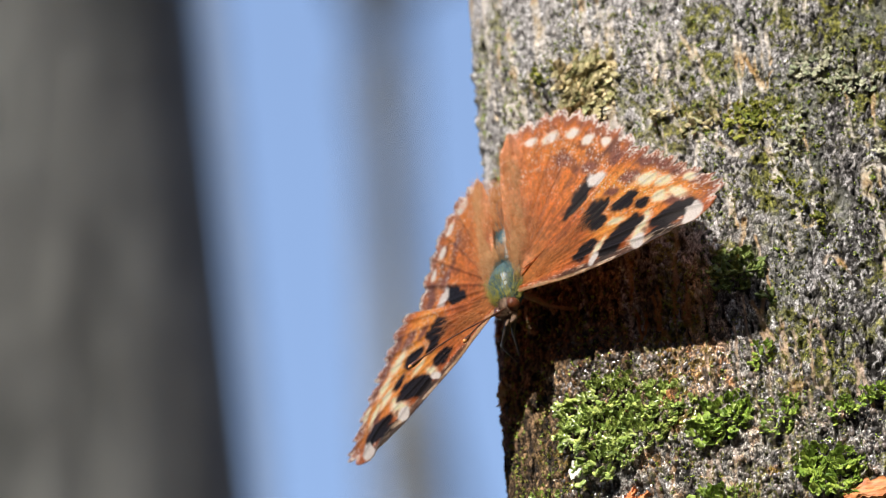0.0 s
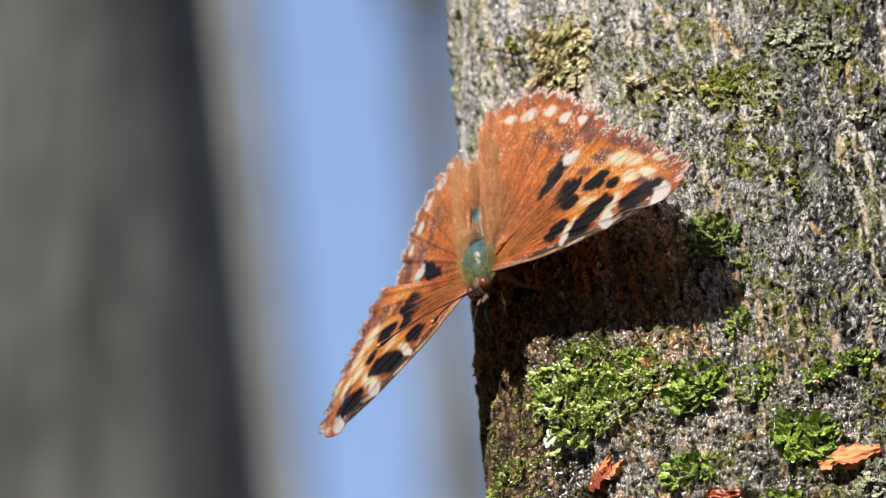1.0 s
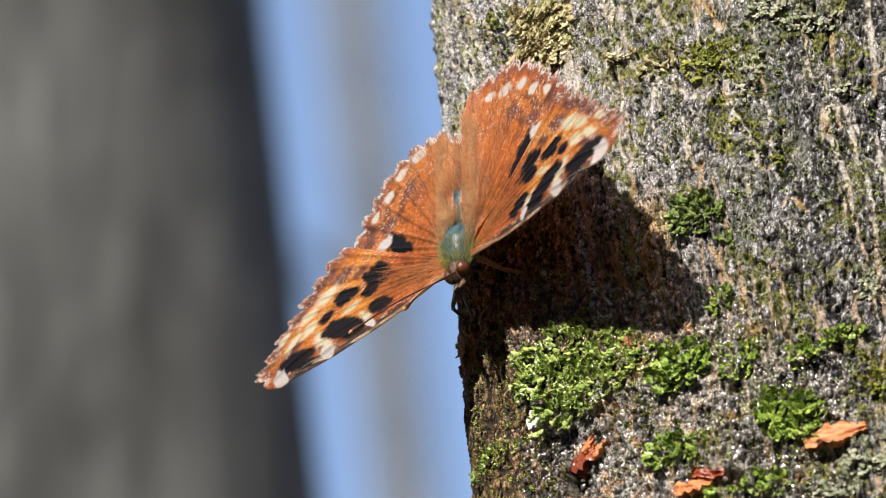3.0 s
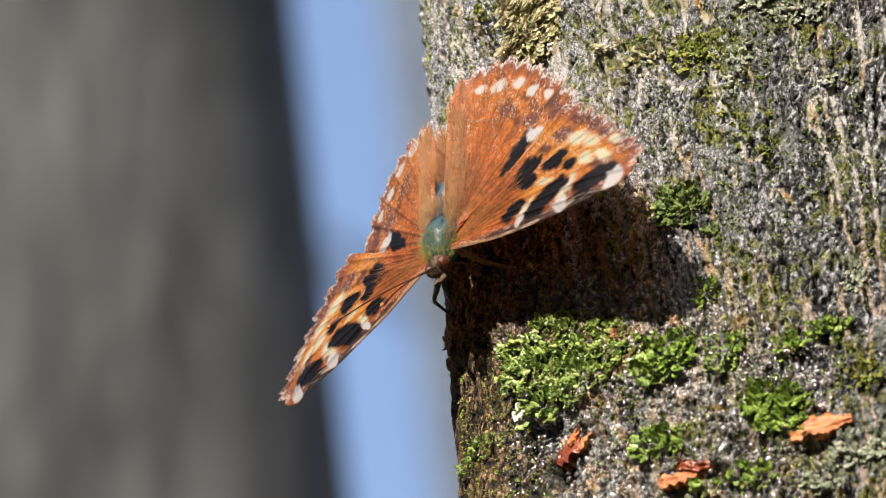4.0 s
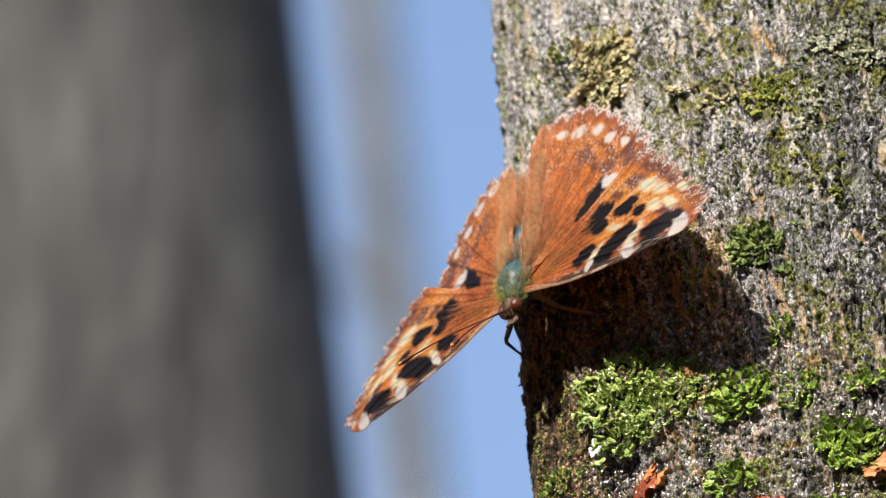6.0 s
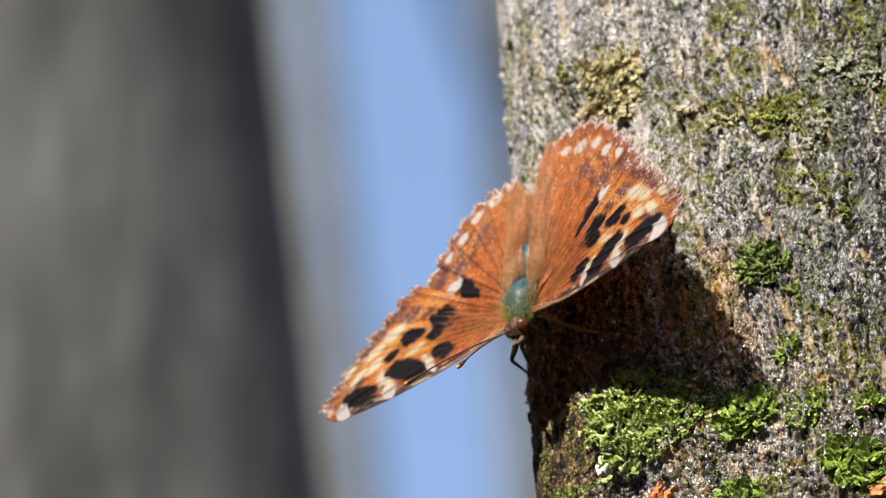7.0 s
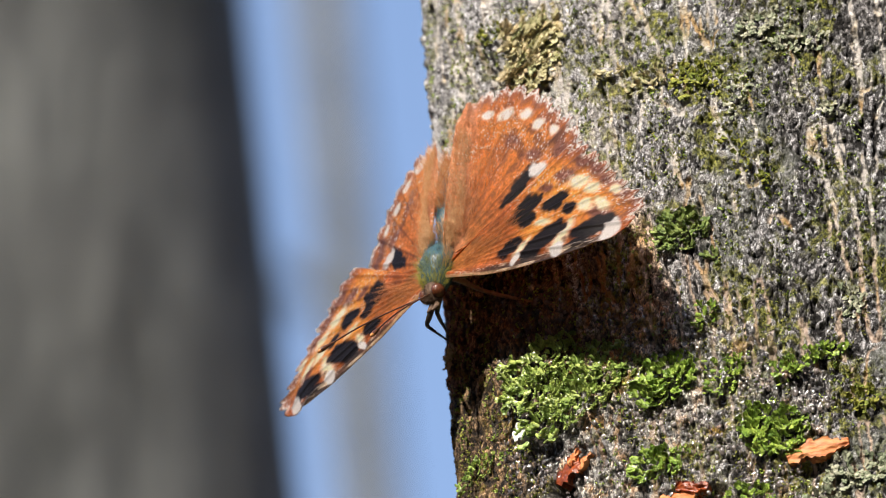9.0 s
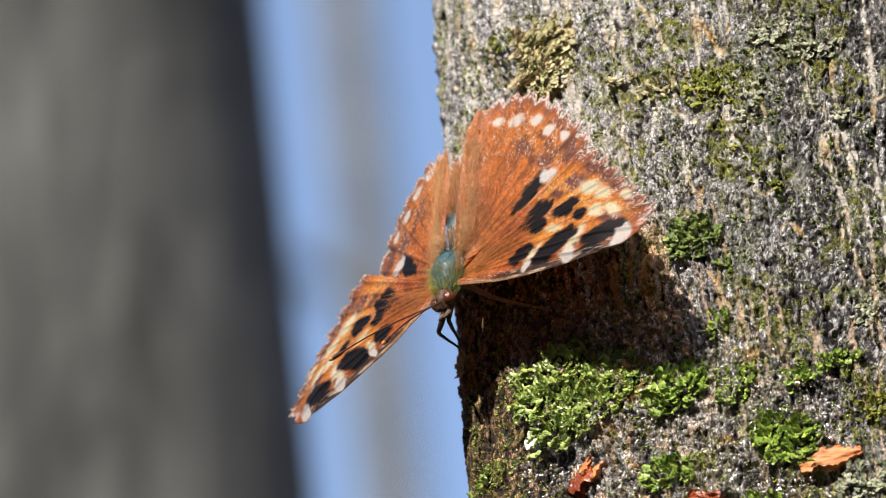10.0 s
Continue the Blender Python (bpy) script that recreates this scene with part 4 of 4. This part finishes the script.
BODY_ROWS = [
    (0, pose(0.00414, -0.00678, 1.89658, -78.21, 15.22, 135.63)),
    (0.5, pose(0.00400, -0.00640, 1.89561, -77.94, 13.70, 135.06)),
    (1, pose(0.00414, -0.00619, 1.89519, -77.66, 13.21, 134.87)),
    (1.7, pose(0.00418, -0.00581, 1.89429, -77.28, 11.96, 134.40)),
    (2.7, pose(0.00397, -0.00603, 1.89467, -77.60, 11.28, 134.21)),
    (4, pose(0.00332, -0.00609, 1.89447, -78.00, 9.06, 133.46)),
    (4.5, pose(0.00306, -0.00596, 1.89415, -77.93, 8.35, 133.15)),
    (5.5, pose(0.00306, -0.00574, 1.89402, -75.88, 7.56, 133.15)),
    (8, pose(0.00260, -0.00596, 1.89374, -77.85, 4.24, 132.78)),
    (10, pose(0.00245, -0.00605, 1.89388, -78.08, 4.49, 132.83)),
]
# seconds and how far the wings are raised (degrees)
WING_ROWS = [
    (0, -6.0), (0.1, -7.9), (0.2, -7.9), (0.3, -6.0), (0.4, -0.8), (0.5, 5.2), (0.6, 9.2), (0.7, 12.3), (0.8, 8.1), (0.9, 1.5),
    (1, -4.6), (1.1, -7.0), (1.2, -9.3), (1.3, -6.0), (1.4, 1.1), (1.5, 13.5), (1.6, 22.8), (1.7, 29.0), (1.8, 22.2), (1.9, 15.0),
    (2, 3.6), (2.1, -3.0), (2.2, -7.9), (2.3, -7.1), (2.4, -4.6), (2.5, -0.3), (2.6, 2.2), (2.7, 4.8),
    (2.95, 10.5), (3.2, -1.3), (3.5, 8.1), (3.7, 22.8), (3.8, 18.5), (3.9, 3.9),
    (4, -3.6), (4.1, -6.0), (4.2, -6.8), (4.3, -5.0), (4.4, -1.3), (4.5, 4.8), (4.6, 7.2), (4.7, 8.1), (4.8, 5.3), (4.9, -0.3),
    (5, -4.5), (5.1, -3.9), (5.2, 2.5), (5.3, 9.8), (5.4, 24.1), (5.5, 34.2), (5.6, 30.2), (5.7, 16.0),
    (6, -1.3), (6.3, -5.0), (6.6, 1.5), (6.8, 4.4), (6.9, 6.2), (7, 8.6), (7.1, 9.8), (7.2, 9.8), (7.3, 16.0), (7.4, 18.1), (7.5, 16.3), (7.6, 8.1), (7.7, -0.8), (7.8, -3.6), (7.9, -6.9),
    (8, -6.9), (8.1, -5.2), (8.3, -0.3), (8.5, -0.8), (8.6, -3.2), (8.8, -5.6), (9, -5.6), (9.2, -3.9), (9.5, -3.1), (9.7, -2.8), (10, -5.0),
]


def butterfly():
    rnd = random.Random(77)
    base = new("butterfly")
    base.matrix_world = BODY_ROWS[-1][1]
    tagged(base, "orange-brown butterfly with black and white spots basking head-down on the bark", "butterfly")
    thorax = link_mesh("thorax", *blob([(0, -2.4, 0), (0, -0.6, 0.3), (0, 1.8, 0.6), (0, 4.4, 0.4), (0, 6.2, 0.2)], [1.2, 2.3, 2.9, 2.3, 1.3], 0.95), BODY_DARK, base)
    tagged(thorax, "teal-haired thorax with an olive collar")
    abdomen = link_mesh("abdomen", *blob([(0, -2.8, -0.2), (0, -6, -0.1), (0, -11, -0.2), (0, -15, -0.5), (0, -18.5, -0.9)], [1.0, 1.7, 2.0, 1.8, 0.7], 0.95), BODY_DARK, base)
    head = link_mesh("head", *blob([(0, 5.0, 0.5), (0, 6.0, 0.7), (0, 7.4, 0.6), (0, 8.5, 0.3)], [1.0, 1.5, 1.4, 0.6], 0.95), FACE, base)
    for s in (-1, 1):
        eye = bmesh.new()
        bmesh.ops.create_uvsphere(eye, u_segments=20, v_segments=14, radius=1.15 * MM, matrix=pose(s * 1.3 * MM, 7.1 * MM, 0.9 * MM) @ Matrix.Diagonal((0.8, 1, 1, 1)))
        part("eye", eye, EYE, head, "brown domed eye")
        v, f = tube([(s * 0.5 * MM, 7.9 * MM, 0.0 * MM), (s * 0.55 * MM, 9.2 * MM, 0.2 * MM), (s * 0.5 * MM, 10.3 * MM, 0.9 * MM)], [0.42 * MM, 0.5 * MM, 0.15 * MM])
        link_mesh("palp", v, f, FACE, head)
        tip = Vector((7.93, 20.16, 12.84)) if s > 0 else Vector((-1.14, 20.69, 11.2))
        root = Vector((s * 0.6, 7.9, 1.7))
        pts = [root.lerp(tip, k / 11) + Vector((0, 0, 0.6 * math.sin(math.pi * k / 11))) for k in range(12)]
        v, f = tube([q * MM for q in pts], [(0.11 + 0.02 * (k % 2)) * MM for k in range(12)], 7)
        ant = link_mesh("antenna", v, f, ANTENNA, base)
        d = (pts[-1] - pts[-2]).normalized()
        v, f = tube([(pts[-1] + d * k) * MM for k in (-1.6, -0.6, 0.4, 1.1, 1.4)], [r * MM for r in (0.13, 0.25, 0.36, 0.32, 0.1)], 9)
        link_mesh("club", v, f, ANTENNA, ant)
        v, f = tube([(pts[-1] + d * k) * MM for k in (1.0, 1.35, 1.55)], [r * MM for r in (0.34, 0.26, 0.06)], 9)
        tagged(link_mesh("club_tip", v, f, CLUB, ant), "orange club tip")
    # fur of the thorax, the abdomen, the face
    def furred(name, rows, n, length, material, parent, seed, back=0.9, width=0.035):
        roots, dirs = [], []
        for _ in range(n):
            k = rnd.random() * (len(rows) - 1)
            i = int(k)
            y, r = rows[i][0] + (rows[i + 1][0] - rows[i][0]) * (k - i), rows[i][1] + (rows[i + 1][1] - rows[i][1]) * (k - i)
            a = rnd.uniform(-0.35, math.pi + 0.35)
            roots.append((r * math.cos(a), y, r * math.sin(a) * 0.95 + rows[i][2]))
            dirs.append((math.cos(a) * 0.8, -back, math.sin(a) * 0.8))
        hairs(name, roots, dirs, length, width, material, parent, seed)

    furred("fur", [(-2, 1.6, 0.2), (-0.6, 2.3, 0.3), (1.8, 2.9, 0.6), (4, 2.4, 0.4)], 480, 0.7, FUR_TEAL, thorax, 1, width=0.024)
    furred("collar_fur", [(1.8, 2.8, 0.6), (4.6, 2.2, 0.4), (6.2, 1.4, 0.2)], 620, 1.25, FUR_OLIVE, thorax, 2, 0.5, width=0.026)
    furred("fur", [(-1.0, 2.2, 0.2), (-3.0, 1.8, 0.0), (-4.6, 1.9, -0.2)], 620, 2.0, FUR_TAN, abdomen, 3, 0.5, width=0.026)
    furred("fur", [(-7.8, 2.0, -0.1), (-12, 2.1, -0.2), (-18, 1.0, -0.9)], 1100, 2.8, FUR_BROWN, abdomen, 4, 1.0, width=0.026)
    furred("fur", [(-7.8, 2.0, -0.1), (-12, 2.1, -0.2), (-17, 1.3, -0.7)], 420, 2.4, FUR_TAN, abdomen, 6, 0.8, width=0.026)
    furred("fur", [(5.2, 1.3, 0.6), (7.4, 1.4, 0.6), (8.5, 0.6, 0.3)], 320, 0.8, FACE, head, 5, -0.4)
    # legs: femur, tibia and foot as bent tubes
    def leg(points, material, label):
        v, f = tube([Vector(q) * MM for q in points], [r * MM for r in (0.5, 0.45, 0.34, 0.3, 0.2, 0.14)], 8)
        tagged(link_mesh("leg", v, f, material, base), label)

    leg([(-0.8, 3.2, -0.9), (-0.8, 2.3, -3.8), (-1.1, 2.2, -6.9), (-3.3, 3.0, -9.1), (-6.5, 4.5, -10.5), (-9.5, 5.9, -11.6)], LEG_TAN, "long tan leg braced on the bark")
    leg([(0.5, 5.3, -0.4), (2.2, 9.2, -0.9), (3.2, 9.7, -1.4), (5.4, 8.0, -3.3), (6.8, 6.8, -6.5), (8.0, 5.7, -9.5)], LEG_DARK, "dark bent foreleg")
    leg([(-0.1, 5.6, -0.6), (0.6, 8.1, -0.9), (1.2, 8.6, -1.4), (2.9, 7.9, -3.5), (4.7, 7.0, -5.9), (6.4, 6.3, -8.1)], LEG_DARK, "dark bent foreleg")
    leg([(0.9, 0.8, -1.1), (3.1, 0.3, -3.7), (4.7, -1.4, -6.1), (5.5, -3.5, -8.7), (5.6, -5.2, -11.3), (5.6, -6.1, -13.7)], LEG_DARK, "dark hind leg reaching the bark")
    wings = []
    for s, word in ((-1, "left"), (1, "right")):
        fore = wing("forewing_" + word, FORE_BASE, FORE_EDGE, "fore", s, base, "orange forewing with black spots and white tips, ragged edge")
        hind = wing("hindwing_" + word, HIND_BASE, HIND_EDGE if s < 0 else HIND_WORN, "hind", s, base, "rust-brown hindwing with a white spot and pale marginal spots")
        roots, dirs = [], []
        for _ in range(1900):
            p, q = -1.4 + 12 * rnd.random() ** 1.8, rnd.uniform(-22, -2)
            inner = np.interp(-q, [3, 9, 18, 24], [-0.2, -1.1, -1.5, -1.4] if s < 0 else [-0.2, -1.0, -0.8, 1.6]) + 0.2
            if p < inner or p > 0.6 - 0.5 * q or rnd.random() < p / 11:
                continue
            roots.append((s * p, q, 0.05 + 1.3 * max(0.0, 1 - (p + 1.4) / 5) ** 2))
            dirs.append((s * (0.12 + 0.02 * p), -1, 0.28))
        hairs("fur", roots, dirs, 2.4, 0.028, FUR_BROWN, hind, 21 + s)
        roots, dirs = [], []
        for _ in range(620):
            p, q = rnd.uniform(-1.2, 1.6), -2.5 - 17 * rnd.random()
            roots.append((s * p, q, 0.9))
            dirs.append((-s * rnd.uniform(0.0, 0.5), -1, 0.42))
        hairs("fringe_fur", roots, dirs, 2.8, 0.024, FUR_TAN, hind, 41 + s)
        roots, dirs = [], []
        for _ in range(450):
            k, q = rnd.uniform(0.05, 0.42), rnd.uniform(-8, 7)
            roots.append((s * (0.8 + 26 * k), 3.4 + (q - 1.5) * k * 1.7, 0.35))
            dirs.append((s * 1.0, 0.25 * (q / 8), 0.22))
        hairs("fur", roots, dirs, 2.2, 0.024, FUR_BROWN, fore, 31 + s)
        roots = [(s * rnd.uniform(1.7, 2.5), rnd.uniform(-4.5, 3.6), rnd.uniform(0.3, 1.5)) for _ in range(300)]
        dirs = [(s * rnd.uniform(0.2, 1.1), rnd.uniform(-1.2, 0.1), rnd.uniform(0.2, 0.8)) for _ in roots]
        hairs("shoulder_fur", roots, dirs, 2.3, 0.024, FUR_TAN, thorax, 51 + s)
        wings += [(fore, s), (hind, s)]
    return base, wings


insect, wings = butterfly()


# ---- trees behind, bare and out of focus ----
def bare_tree(x, y, radius, height, lean, seed, label):
    """A leafless tree: a tapering trunk with a few limbs; lean: metres of sideways shift per metre of height, (x, y)."""
    rnd = random.Random(seed)
    base = new("tree")
    base.matrix_world = pose(x, y, -0.05)
    tagged(base, label, "tree", "bare trees behind")
    steps, sides = 60, 26
    zs = np.linspace(0, height, steps)
    verts = []
    for z in zs:
        r0 = radius * (1 - 0.75 * z / height) + radius * 0.7 * math.exp(-z / 0.25)
        for k in range(sides):
            a = 2 * math.pi * k / sides
            r = r0 * (1 + 0.10 * (noise.noise(Vector((math.cos(a) * 2, math.sin(a) * 2, z * 1.4 + seed))) + 0.4 * noise.noise(Vector((math.cos(a) * 7, math.sin(a) * 7, z * 3 + seed)))))
            verts.append((r * math.cos(a) + lean[0] * z, r * math.sin(a) + lean[1] * z, z))
    link_mesh("trunk", verts, [tuple(f) for f in grid_faces(steps, sides, True)] + [tuple(range((steps - 1) * sides, steps * sides))], BARK_FAR, base)
    for k in range(9):
        z = height * rnd.uniform(0.4, 0.95)
        a, ln = rnd.uniform(0, 6.28), height * rnd.uniform(0.12, 0.25)
        r = radius * (1 - 0.75 * z / height) * 0.45
        s = Vector((lean[0] * z, lean[1] * z, z))
        pts = [s + Vector((math.cos(a), math.sin(a), 0.7 + 0.1 * i)) * ln * i / 6 + Vector((rnd.gauss(0, 0.03), rnd.gauss(0, 0.03), 0)) * ln * i for i in range(7)]
        v, f = tube(pts, [r * (1 - i / 7.5) for i in range(7)], 8)
        link_mesh("limb", v, f, BARK_FAR, base)
    return base


bare_tree(-0.005, 1.255, 0.237, 12.0, (-0.0937, 0.0), 4, "dark grey tree trunk leaning just behind")
bare_tree(0.47, 9.44, 0.05, 14.0, (-0.095, 0), 9, "slender bare grey tree farther behind")
bare_tree(0.55, 16.6, 0.085, 19.0, (-0.042, 0), 13, "bare tree far behind in the wood")


# ---- movement ----
def motions():
    walk(insect, BODY_ROWS)
    forewings = [ob for ob, _ in wings[::2]]
    for ob, s in wings:
        drop, sweep = (0, -0.174) if ob in forewings else (-5.25 if s < 0 else -8.5, -0.041)
        walk(ob, [(t, pose(s * 3.1 * MM, 0, 0, -1.95) @ pose(0, 0, 0, 0, -s * (a + drop)) @ pose(0, 0, 0, 0, 0, s * sweep * (a + drop))) for t, a in WING_ROWS])


motions()
